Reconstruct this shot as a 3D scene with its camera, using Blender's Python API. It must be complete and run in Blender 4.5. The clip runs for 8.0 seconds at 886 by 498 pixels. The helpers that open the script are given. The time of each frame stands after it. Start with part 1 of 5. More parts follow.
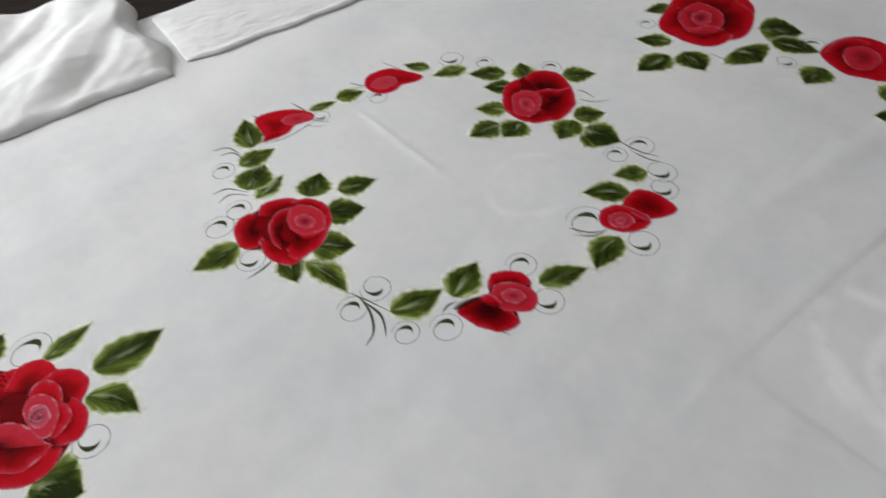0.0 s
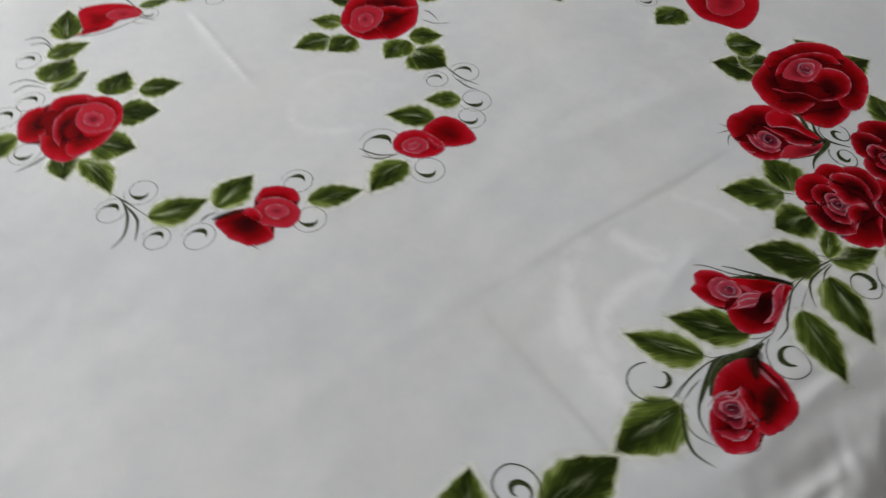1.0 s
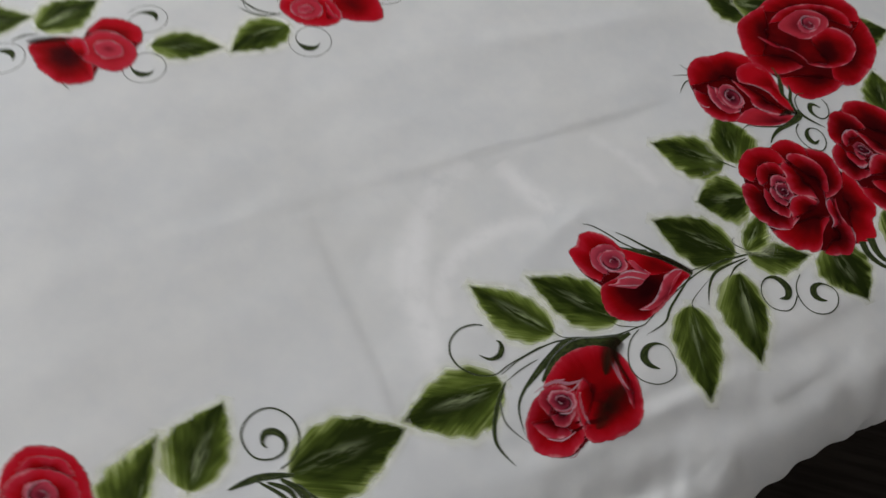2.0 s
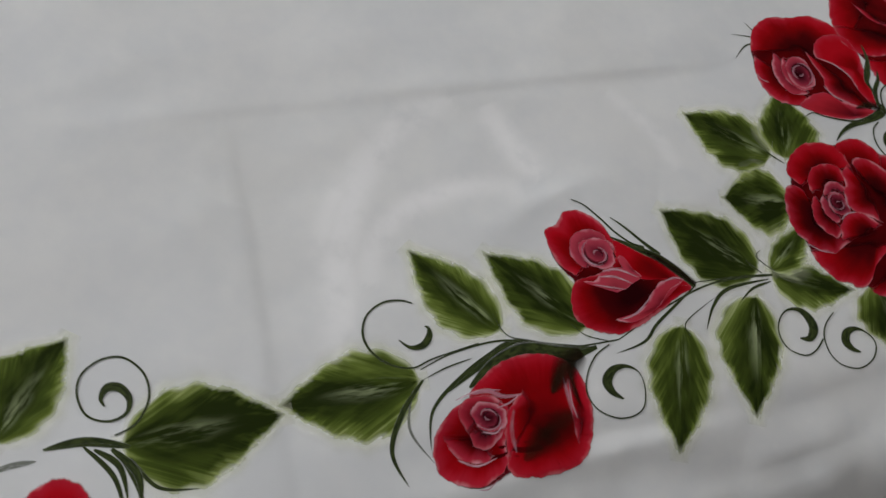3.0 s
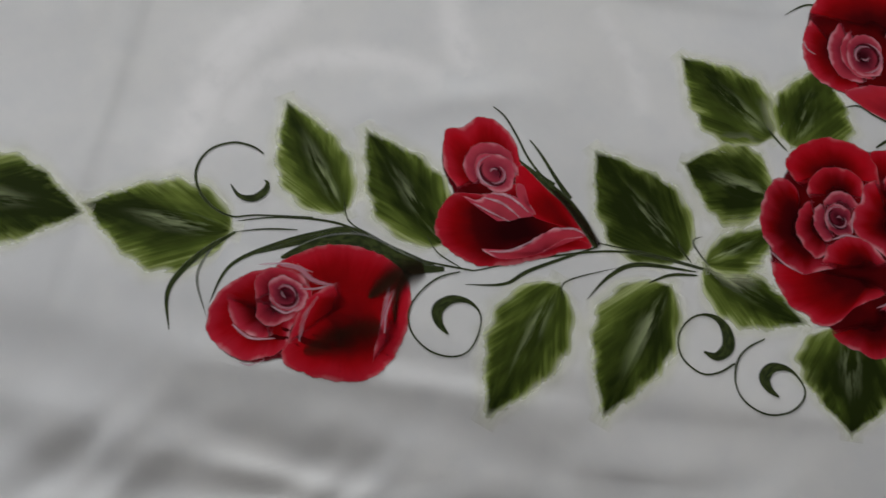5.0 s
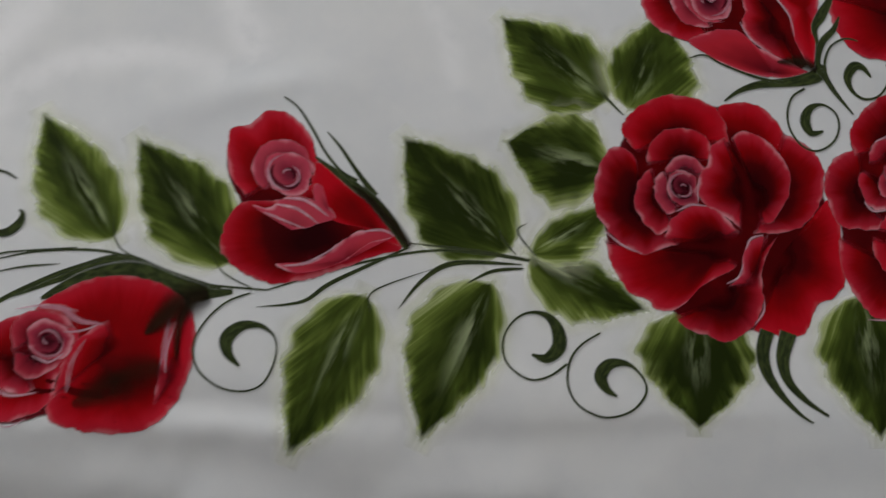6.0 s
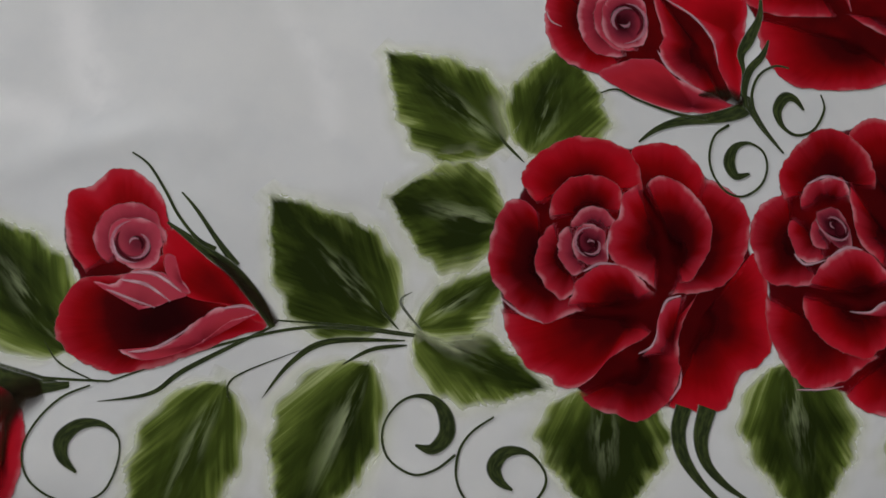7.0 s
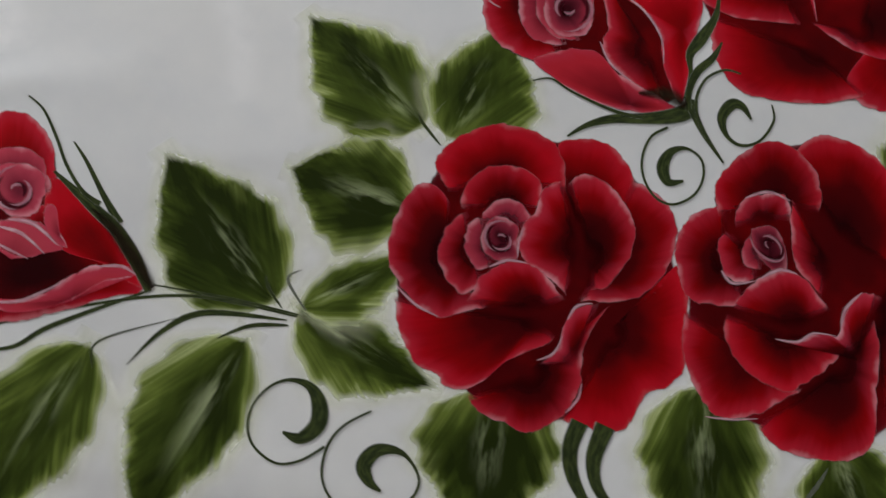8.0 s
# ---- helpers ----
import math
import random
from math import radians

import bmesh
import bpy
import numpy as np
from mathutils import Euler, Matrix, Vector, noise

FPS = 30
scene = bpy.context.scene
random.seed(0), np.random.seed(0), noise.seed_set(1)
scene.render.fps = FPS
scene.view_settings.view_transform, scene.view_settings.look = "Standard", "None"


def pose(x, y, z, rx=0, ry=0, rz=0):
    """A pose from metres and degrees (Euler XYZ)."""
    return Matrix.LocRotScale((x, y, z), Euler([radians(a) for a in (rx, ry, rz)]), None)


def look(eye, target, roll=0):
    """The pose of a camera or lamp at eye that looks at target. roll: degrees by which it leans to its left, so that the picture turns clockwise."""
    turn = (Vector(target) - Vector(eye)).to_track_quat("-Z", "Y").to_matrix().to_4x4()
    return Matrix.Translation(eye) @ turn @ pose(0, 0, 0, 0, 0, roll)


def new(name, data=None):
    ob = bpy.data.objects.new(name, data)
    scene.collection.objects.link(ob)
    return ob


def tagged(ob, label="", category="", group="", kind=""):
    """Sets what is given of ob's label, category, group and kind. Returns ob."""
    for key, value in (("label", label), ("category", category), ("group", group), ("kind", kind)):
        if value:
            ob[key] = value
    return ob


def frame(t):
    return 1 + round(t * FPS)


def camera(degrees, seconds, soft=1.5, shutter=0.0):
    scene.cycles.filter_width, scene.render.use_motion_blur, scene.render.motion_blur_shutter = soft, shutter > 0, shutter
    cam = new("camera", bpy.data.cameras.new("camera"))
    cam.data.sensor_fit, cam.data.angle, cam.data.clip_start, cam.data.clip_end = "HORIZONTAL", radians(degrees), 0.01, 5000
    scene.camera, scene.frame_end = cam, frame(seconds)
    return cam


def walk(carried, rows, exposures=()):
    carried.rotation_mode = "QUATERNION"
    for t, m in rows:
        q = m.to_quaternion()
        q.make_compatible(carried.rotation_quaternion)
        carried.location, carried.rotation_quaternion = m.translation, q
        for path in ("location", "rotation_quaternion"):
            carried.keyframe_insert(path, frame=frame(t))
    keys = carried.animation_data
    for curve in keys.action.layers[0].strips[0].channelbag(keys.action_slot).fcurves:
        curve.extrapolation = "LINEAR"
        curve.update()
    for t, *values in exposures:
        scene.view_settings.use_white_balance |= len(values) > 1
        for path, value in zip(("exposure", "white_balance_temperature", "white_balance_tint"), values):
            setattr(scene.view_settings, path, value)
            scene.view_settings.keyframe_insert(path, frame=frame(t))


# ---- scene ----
cam = camera(69.2, 8.0, shutter=0.35)
PATH = [
    (0, (-0.033, 0.051, 1.344), (-0.083, 1.426, -0.107), -4.5),
    (0.5, (0.042, 0.028, 1.332), (0.111, 1.316, -0.196), -3.0),
    (1, (0.225, 0.049, 1.309), (0.206, 1.279, -0.268), 1.2),
    (1.5, (0.306, 0.07, 1.275), (0.242, 1.177, -0.39), 4.4),
    (2, (0.373, 0.14, 1.223), (0.378, 1.138, -0.51), 14.7),
    (2.2, (0.39, 0.167, 1.197), (0.393, 1.073, -0.586), 18.0),
    (3.3, (0.449, 0.237, 1.129), (0.369, 0.962, -0.733), 23.5),
    (3.5, (0.463, 0.249, 1.119), (0.347, 0.88, -0.775), 23.9),
    (4, (0.509, 0.272, 1.102), (0.295, 0.86, -0.797), 22.5),
    (4.2, (0.52, 0.278, 1.096), (0.307, 0.799, -0.823), 22.1),
    (5.3, (0.615, 0.31, 1.091), (0.246, 0.838, -0.803), 10.9),
    (5.5, (0.623, 0.33, 1.088), (0.276, 0.836, -0.815), 9.1),
    (6, (0.643, 0.386, 1.065), (0.405, 0.848, -0.866), 12.6),
    (6.5, (0.653, 0.438, 1.054), (0.419, 0.889, -0.881), 10.4),
    (7, (0.654, 0.459, 1.04), (0.475, 0.896, -0.904), 16.0),
    (7.5, (0.667, 0.475, 1.03), (0.476, 0.908, -0.913), 16.9),
    (8, (0.698, 0.49, 1.023), (0.463, 0.904, -0.92), 14.5),
]
walk(cam, [(t, look(eye, target, roll)) for t, eye, target, roll in PATH], exposures=[(0.0, -0.40), (2.0, -0.38), (3.5, -0.42), (5.5, -0.42), (6.5, -0.40), (8.0, -0.24)])

# ---- light: daylight from one window, a dim room ----
world = bpy.data.worlds.new("daylight")
world.use_nodes = True
scene.world = world
sky = world.node_tree.nodes.new("ShaderNodeTexSky")
sky.sky_type, sky.sun_disc, sky.sun_elevation, sky.sun_rotation = "NISHITA", False, radians(40), radians(120)
world.node_tree.nodes["Background"].inputs["Strength"].default_value = 0.1
world.node_tree.links.new(sky.outputs["Color"], world.node_tree.nodes["Background"].inputs["Color"])

WINDOW_Y, WINDOW_Z, WINDOW_W, WINDOW_H, WALL_X = 1.3, 2.0, 2.4, 1.5, -3.7
lamp = bpy.data.lights.new("window_daylight", "AREA")
lamp.shape, lamp.size, lamp.size_y, lamp.energy, lamp.color = "RECTANGLE", WINDOW_W, WINDOW_H, 275.0, (0.97, 0.985, 1.0)
lamp_ob = new("window_daylight", lamp)
lamp_ob.matrix_world = look((WALL_X - 0.05, WINDOW_Y, WINDOW_Z), (0.0, WINDOW_Y - 0.4, 0.9))


# ---- node helpers ----
class Nodes:
    """A short way to wire a material."""

    def __init__(self, name):
        self.mat = bpy.data.materials.new(name)
        self.mat.use_nodes = True
        self.tree = self.mat.node_tree
        self.bsdf = self.tree.nodes["Principled BSDF"]

    def put(self, socket, value):
        if isinstance(value, bpy.types.NodeSocket):
            self.tree.links.new(value, socket)
        elif value is not None:
            socket.default_value = value

    def node(self, kind):
        return self.tree.nodes.new(kind)

    def attr(self, name):
        n = self.node("ShaderNodeAttribute")
        n.attribute_name = name
        return n.outputs["Fac"]

    def math(self, op, a, b=None, c=None):
        n = self.node("ShaderNodeMath")
        n.operation = op
        for k, v in enumerate((a, b, c)):
            self.put(n.inputs[k], v)
        return n.outputs[0]

    def step(self, v, lo, hi, to_lo=0.0, to_hi=1.0):
        n = self.node("ShaderNodeMapRange")
        n.interpolation_type = "SMOOTHSTEP"
        for k, x in enumerate((v, lo, hi, to_lo, to_hi)):
            self.put(n.inputs[k], x)
        return n.outputs[0]

    def xyz(self, x, y, z=0.0):
        n = self.node("ShaderNodeCombineXYZ")
        for k, v in enumerate((x, y, z)):
            self.put(n.inputs[k], v)
        return n.outputs[0]

    def noise(self, vector, scale=1.0, detail=2.0, rough=0.5):
        n = self.node("ShaderNodeTexNoise")
        self.put(n.inputs["Vector"], vector)
        n.inputs["Scale"].default_value, n.inputs["Detail"].default_value, n.inputs["Roughness"].default_value = scale, detail, rough
        return n.outputs["Fac"]

    def place(self):
        return self.node("ShaderNodeTexCoord").outputs["Object"]

    def chance(self):
        return self.node("ShaderNodeObjectInfo").outputs["Random"]

    def ramp(self, fac, *stops):
        n = self.node("ShaderNodeValToRGB")
        while len(n.color_ramp.elements) < len(stops):
            n.color_ramp.elements.new(0.5)
        for e, (p, c) in zip(n.color_ramp.elements, stops):
            e.position, e.color = p, (*c, 1)
        self.put(n.inputs[0], fac)
        return n.outputs[0]

    def mix(self, fac, a, b):
        n = self.node("ShaderNodeMix")
        n.data_type = "RGBA"
        self.put(n.inputs[0], fac)
        self.put(n.inputs[6], a if isinstance(a, bpy.types.NodeSocket) else (*a, 1))
        self.put(n.inputs[7], b if isinstance(b, bpy.types.NodeSocket) else (*b, 1))
        return n.outputs[2]

    def bump(self, height, strength, distance=0.001):
        n = self.node("ShaderNodeBump")
        n.inputs["Strength"].default_value, n.inputs["Distance"].default_value = strength, distance
        self.put(n.inputs["Height"], height)
        self.put(self.bsdf.inputs["Normal"], n.outputs[0])

    def thin(self, colour, alpha, share):
        """Adds the cotton's white to thin paint's colour, against the film's own shade."""
        white = self.math("MULTIPLY", self.math("SUBTRACT", 1.0, alpha), share)
        n = self.node("ShaderNodeVectorMath")
        n.operation = "ADD"
        self.put(n.inputs[0], colour)
        self.put(n.inputs[1], self.xyz(white, white, white))
        top = self.node("ShaderNodeVectorMath")
        top.operation = "MINIMUM"
        self.put(top.inputs[0], n.outputs[0])
        top.inputs[1].default_value = (0.93, 0.93, 0.93)
        return top.outputs[0]

    def done(self, colour, rough=0.85, alpha=None):
        self.put(self.bsdf.inputs["Base Color"], colour if isinstance(colour, bpy.types.NodeSocket) else (*colour, 1))
        self.put(self.bsdf.inputs["Roughness"], rough)
        self.put(self.bsdf.inputs["Alpha"], alpha)
        self.bsdf.inputs["Specular IOR Level"].default_value = 0.03
        return self.mat


def weave(n):
    """The height of a plain cotton weave, about one thread in 0.5 mm."""
    wave_a, wave_b = n.node("ShaderNodeTexWave"), n.node("ShaderNodeTexWave")
    wave_a.bands_direction, wave_b.bands_direction = "X", "Y"
    at = n.node("ShaderNodeMapping")
    at.inputs["Rotation"].default_value = (0, 0, EDGE_TURN)
    n.put(at.inputs["Vector"], n.place())
    for w in (wave_a, wave_b):
        n.put(w.inputs["Vector"], at.outputs[0])
        w.inputs["Scale"].default_value, w.inputs["Distortion"].default_value = 420.0, 1.5
    return n.math("ADD", wave_a.outputs["Fac"], wave_b.outputs["Fac"])


EDGE_TURN = math.atan2(0.56, 0.83)


def cotton(name, colour, darker_tone, pale=None):
    n = Nodes(name)
    mottle = n.noise(n.place(), 6.0, 4.0)
    slub = n.noise(n.place(), 55.0, 3.0)
    tone = n.step(n.math("MULTIPLY_ADD", slub, 0.35, n.math("MULTIPLY", mottle, 0.65)), 0.3, 0.7)
    crumple = n.noise(n.place(), 24.0, 2.0)
    n.bump(n.math("ADD", n.math("MULTIPLY", crumple, 6.0), n.math("MULTIPLY_ADD", weave(n), 0.10, n.math("MULTIPLY", slub, 0.9))), 0.24, 0.0006)
    # random patches between the base colour and a slightly darker tone
    col = n.mix(tone, darker_tone, colour)
    if pale:
        # bands of older, bleached-in drawing, and one crease's light put into the colour
        col = n.mix(n.math("MULTIPLY", n.attr("band"), n.step(slub, 0.1, 0.6)), col, pale)
    return n.done(col, 0.95)


def petal_paint():
    n = Nodes("red_rose_paint")
    s, d, r, rim, tone, feather, mauve = (n.attr(k) for k in ("s", "d", "r", "rim", "tone", "feather", "mauve"))
    flank = n.attr("flank")
    rnd = n.chance()
    shift = n.math("MULTIPLY", rnd, 60.0)
    streak = n.noise(n.xyz(n.math("MULTIPLY_ADD", s, 520.0, shift), n.math("MULTIPLY", d, 50.0), shift), 1.0, 3.0, 0.6)
    part_way = n.noise(n.xyz(n.math("MULTIPLY_ADD", s, 75.0, shift), shift, 0.0), 1.0, 1.0)
    blotch = n.noise(n.place(), 42.0, 2.0)
    swing = n.math("SUBTRACT", streak, 0.5)
    level = n.math("ADD", n.math("MULTIPLY_ADD", swing, n.step(r, 0.5, 0.95, 0.03, 0.17), n.math("POWER", r, 1.25)), n.math("MULTIPLY_ADD", n.math("SUBTRACT", blotch, 0.5), 0.5, tone))
    col = n.ramp(level, (0.10, (0.020, 0.0004, 0.0012)), (0.42, (0.068, 0.0006, 0.0015)), (0.74, (0.24, 0.0010, 0.0028)), (1.0, (0.43, 0.0035, 0.0105)))
    col = n.mix(n.math("MULTIPLY", mauve, 0.75), col, n.ramp(level, (0.1, (0.06, 0.006, 0.014)), (0.6, (0.30, 0.045, 0.085)), (1.0, (0.47, 0.13, 0.19))))
    wide = n.math("MULTIPLY_ADD", streak, 0.0035, n.math("MULTIPLY_ADD", part_way, 0.020, -0.0005))
    glow = n.math("POWER", n.math("SUBTRACT", 1.0, n.step(d, -0.001, wide)), 1.3)
    col = n.mix(n.math("MULTIPLY", n.math("MULTIPLY", glow, rim), 0.70), col, (0.46, 0.040, 0.078))
    line = n.math("SUBTRACT", 1.0, n.step(d, 0.0002, n.math("MULTIPLY_ADD", streak, 0.0026, n.math("MULTIPLY_ADD", part_way, 0.0054, -0.0012))))
    keep = n.step(part_way, 0.44, 0.64)
    col = n.mix(n.math("MULTIPLY", n.math("MULTIPLY", line, n.math("MULTIPLY_ADD", keep, 0.97, 0.03)), n.math("MULTIPLY", rim, 0.68)), col, (0.80, 0.46, 0.51))
    alpha = n.step(n.math("MULTIPLY_ADD", swing, n.math("MULTIPLY", feather, 1.2), d), 0.0, feather)
    col = n.thin(col, alpha, 0.14)
    alpha = n.math("MULTIPLY", alpha, n.step(n.math("MULTIPLY_ADD", swing, 0.004, flank), 0.0, 0.0065))
    n.bump(n.math("MULTIPLY_ADD", streak, 0.6, n.math("MULTIPLY", weave(n), 0.2)), 0.15, 0.0005)
    return n.done(col, 0.85, alpha)


def leaf_paint():
    n = Nodes("green_leaf_paint")
    u, v, d, q, halo = (n.attr(k) for k in ("u", "v", "d", "q", "halo"))
    rnd = n.chance()
    shift = n.math("MULTIPLY", rnd, 60.0)
    av = n.math("ABSOLUTE", v)
    side = n.math("MULTIPLY", n.math("SIGN", v), 9.0)
    barbs = n.noise(n.xyz(n.math("MULTIPLY_ADD", q, 230.0, shift), n.math("MULTIPLY", av, 0.9), n.math("ADD", side, shift)), 1.0, 2.5, 0.55)
    pulls = n.noise(n.xyz(n.math("MULTIPLY_ADD", v, 4.2, shift), n.math("MULTIPLY", u, 2.0), shift), 1.0, 3.5, 0.62)
    outer = n.step(av, 0.25, 0.8)
    streak = n.math("ADD", n.math("MULTIPLY", barbs, outer), n.math("MULTIPLY", pulls, n.math("SUBTRACT", 1.0, outer)))
    broad = n.noise(n.xyz(n.math("MULTIPLY_ADD", q, 75.0, shift), n.math("MULTIPLY", av, 1.6), n.math("ADD", side, shift)), 1.0, 2.0)
    blot = n.noise(n.xyz(n.math("MULTIPLY_ADD", u, 2.2, shift), n.math("MULTIPLY", v, 1.3), shift), 1.0, 1.0)
    swing = n.math("SUBTRACT", streak, 0.5)
    # dark heart, mid green, yellowish edge
    level = n.math("MULTIPLY_ADD", swing, n.math("MULTIPLY_ADD", av, 0.5, 0.4), n.math("MULTIPLY", n.math("POWER", av, 1.6), 0.50))
    level = n.math("ADD", level, n.math("MULTIPLY_ADD", n.math("SUBTRACT", blot, 0.5), 0.75, n.math("MULTIPLY", n.math("SUBTRACT", broad, 0.5), 0.55)))
    level = n.math("ADD", level, n.math("MULTIPLY_ADD", n.step(u, 0.45, 0.02), 0.22, n.math("MULTIPLY_ADD", rnd, 0.16, n.step(n.attr("breadth"), 0.3, 1.0, 0.20, 0.05))))
    col = n.ramp(level, (0.14, (0.016, 0.024, 0.004)), (0.44, (0.050, 0.073, 0.011)), (0.68, (0.138, 0.183, 0.034)), (0.94, (0.45, 0.51, 0.23)))
    vein = n.math("MULTIPLY", n.math("SUBTRACT", 1.0, n.step(n.math("MULTIPLY_ADD", swing, 0.5, av), 0.0, 0.34)), n.math("MULTIPLY", n.step(u, 0.03, 0.2), n.step(u, 0.8, 0.3)))
    col = n.mix(n.math("MULTIPLY", n.math("MULTIPLY", vein, n.step(streak, 0.44, 0.66)), 0.62), col, (0.50, 0.57, 0.32))
    rough_edge = n.math("MULTIPLY_ADD", swing, 0.0052, d)
    body = n.step(rough_edge, -0.0026, 0.0030)
    col = n.mix(n.step(rough_edge, -0.001, n.math("MULTIPLY", n.attr("size"), n.step(broad, 0.3, 0.7, 0.0030, 0.0120))), n.mix(n.step(streak, 0.35, 0.65), (0.13, 0.165, 0.034), (0.31, 0.36, 0.13)), col)
    bleed = n.math("MULTIPLY", n.math("MULTIPLY", n.math("POWER", n.step(d, -0.0125, 0.003), 1.5), n.step(broad, 0.3, 0.7, 0.27, 0.44)), halo)
    alpha = n.math("MAXIMUM", body, bleed)
    col = n.thin(n.mix(n.math("SUBTRACT", 1.0, body), col, (0.60, 0.65, 0.34)), alpha, 0.40)
    n.bump(n.math("MULTIPLY_ADD", streak, 0.6, n.math("MULTIPLY", weave(n), 0.2)), 0.15, 0.0005)
    return n.done(col, 0.8, alpha)


def stroke_paint(name, dark, pale, full, soft=0.3, white=0.45):
    n = Nodes(name)
    u, v, fade = n.attr("u"), n.attr("v"), n.attr("fade")
    rnd = n.chance()
    streak = n.noise(n.xyz(n.math("MULTIPLY", u, 5.0), n.math("MULTIPLY", v, 3.0), n.math("MULTIPLY", rnd, 60.0)), 1.0, 3.0)
    edge = n.step(n.math("ABSOLUTE", v), 1.0, 1.0 - soft)
    dry = n.step(n.math("MULTIPLY_ADD", fade, 0.9, streak), 0.75, 1.05)
    cover = n.math("MULTIPLY", n.math("MULTIPLY", edge, full), n.math("MULTIPLY", n.math("MULTIPLY_ADD", dry, 0.75, 0.25), n.step(fade, 0.0, 0.95)))
    return n.done(n.thin(n.mix(n.step(streak, 0.35, 0.7), dark, pale), cover, white), 0.85, cover)


def timber(name, dark, pale, rough, along=(1.5, 22.0, 22.0)):
    n = Nodes(name)
    at = n.node("ShaderNodeMapping")
    at.inputs["Scale"].default_value = along
    n.put(at.inputs["Vector"], n.place())
    grain = n.noise(at.outputs[0], 3.0, 5.0, 0.6)
    n.bump(grain, 0.2, 0.002)
    return n.done(n.mix(n.step(grain, 0.3, 0.7), dark, pale), rough)


def plaster(name, colour, low):
    n = Nodes(name)
    patch, fine = n.noise(n.place(), 2.0, 4.0), n.noise(n.place(), 70.0, 3.0)
    n.bump(fine, 0.25, 0.002)
    return n.done(n.mix(n.step(patch, 0.3, 0.7), low, colour), 0.9)


COTTON = cotton("white_cotton", (0.725, 0.72, 0.715), (0.652, 0.658, 0.672), (0.82, 0.81, 0.815))
TERRY = cotton("white_thick_cotton", (0.77, 0.765, 0.765), (0.71, 0.705, 0.705))
PETAL, LEAF = petal_paint(), leaf_paint()
STEM = stroke_paint("dark_green_line_paint", (0.022, 0.030, 0.012), (0.055, 0.072, 0.022), 1.0)
PINK = stroke_paint("pale_pink_line_paint", (0.50, 0.17, 0.25), (0.66, 0.33, 0.40), 0.55, 0.75, 0.1)
BLUSH = stroke_paint("near_white_pink_line_paint", (0.52, 0.24, 0.31), (0.78, 0.55, 0.61), 0.7, 0.9, 0.1)
MAROON = stroke_paint("dark_red_line_paint", (0.03, 0.001, 0.003), (0.07, 0.003, 0.008), 0.75, 0.7, 0.0)
DUSK = stroke_paint("dark_calyx_wash", (0.014, 0.010, 0.005), (0.03, 0.016, 0.008), 0.85, 0.95, 0.0)
OAK = timber("brown_table_wood", (0.12, 0.065, 0.03), (0.22, 0.12, 0.06), 0.5)
FLOOR = timber("dark_floor_wood", (0.014, 0.011, 0.009), (0.026, 0.021, 0.018), 0.7)
BLACK = timber("black_stained_wood", (0.004, 0.004, 0.004), (0.008, 0.007, 0.007), 0.6)
WALL = plaster("pale_wall_paint", (0.46, 0.44, 0.42), (0.40, 0.385, 0.37))
WHITE = plaster("white_ceiling_paint", (0.70, 0.70, 0.69), (0.64, 0.64, 0.63))


# ---- mesh helpers ----
def mesh_object(name, verts, faces, material, parent=None, label="", smooth=True):
    me = bpy.data.meshes.new(name)
    me.from_pydata(np.asarray(verts, float).tolist(), [], faces)
    if smooth:
        me.polygons.foreach_set("use_smooth", [True] * len(me.polygons))
    me.materials.append(material)
    ob = new(name, me)
    ob.parent = parent
    return tagged(ob, label)


def part(name, bm, material, parent, label=""):
    me = bpy.data.meshes.new(name)
    bm.to_mesh(me)
    bm.free()
    me.materials.append(material)
    ob = new(name, me)
    ob.parent = parent
    return tagged(ob, label)


def slab(size, at, bevel=0.0, turn=0.0):
    bm = bmesh.new()
    bmesh.ops.create_cube(bm, size=1.0)
    bmesh.ops.transform(bm, matrix=Matrix.Translation(at) @ Matrix.Rotation(turn, 4, "Z") @ Matrix.Diagonal((*size, 1)), verts=bm.verts)
    if bevel:
        bmesh.ops.bevel(bm, geom=list(bm.edges), offset=bevel, segments=2, affect="EDGES")
    return bm


def structure(name, bm, material, label, category):
    return tagged(part(name, bm, material, None), label, category, kind="structure")


def grid_faces(rows, cols, closed=False):
    faces = []
    for i in range(rows - 1):
        for j in range(cols - (0 if closed else 1)):
            k = (j + 1) % cols
            faces.append((i * cols + j, i * cols + k, (i + 1) * cols + k, (i + 1) * cols + j))
    return faces


# ---- the room ----
X0, X1, Y0, Y1, HIGH, THICK = WALL_X, 2.6, -1.9, 3.4, 2.8, 0.15
structure("floor", slab((X1 - X0 + 0.6, Y1 - Y0 + 0.6, 0.1), ((X0 + X1) / 2, (Y0 + Y1) / 2, -0.05)), FLOOR, "very dark brown wooden floor below the table", "floor")
structure("ceiling", slab((X1 - X0 + 0.6, Y1 - Y0 + 0.6, 0.1), ((X0 + X1) / 2, (Y0 + Y1) / 2, HIGH + 0.05)), WHITE, "plain white painted ceiling", "ceiling")
structure("wall_east", slab((THICK, Y1 - Y0, HIGH), (X1 + THICK / 2, (Y0 + Y1) / 2, HIGH / 2)), WALL, "plain pale painted wall", "wall")
structure("wall_south", slab((X1 - X0 + 2 * THICK, THICK, HIGH), ((X0 + X1) / 2, Y0 - THICK / 2, HIGH / 2)), WALL, "plain pale painted wall", "wall")
structure("wall_north", slab((X1 - X0 + 2 * THICK, THICK, HIGH), ((X0 + X1) / 2, Y1 + THICK / 2, HIGH / 2)), WALL, "plain pale painted wall", "wall")


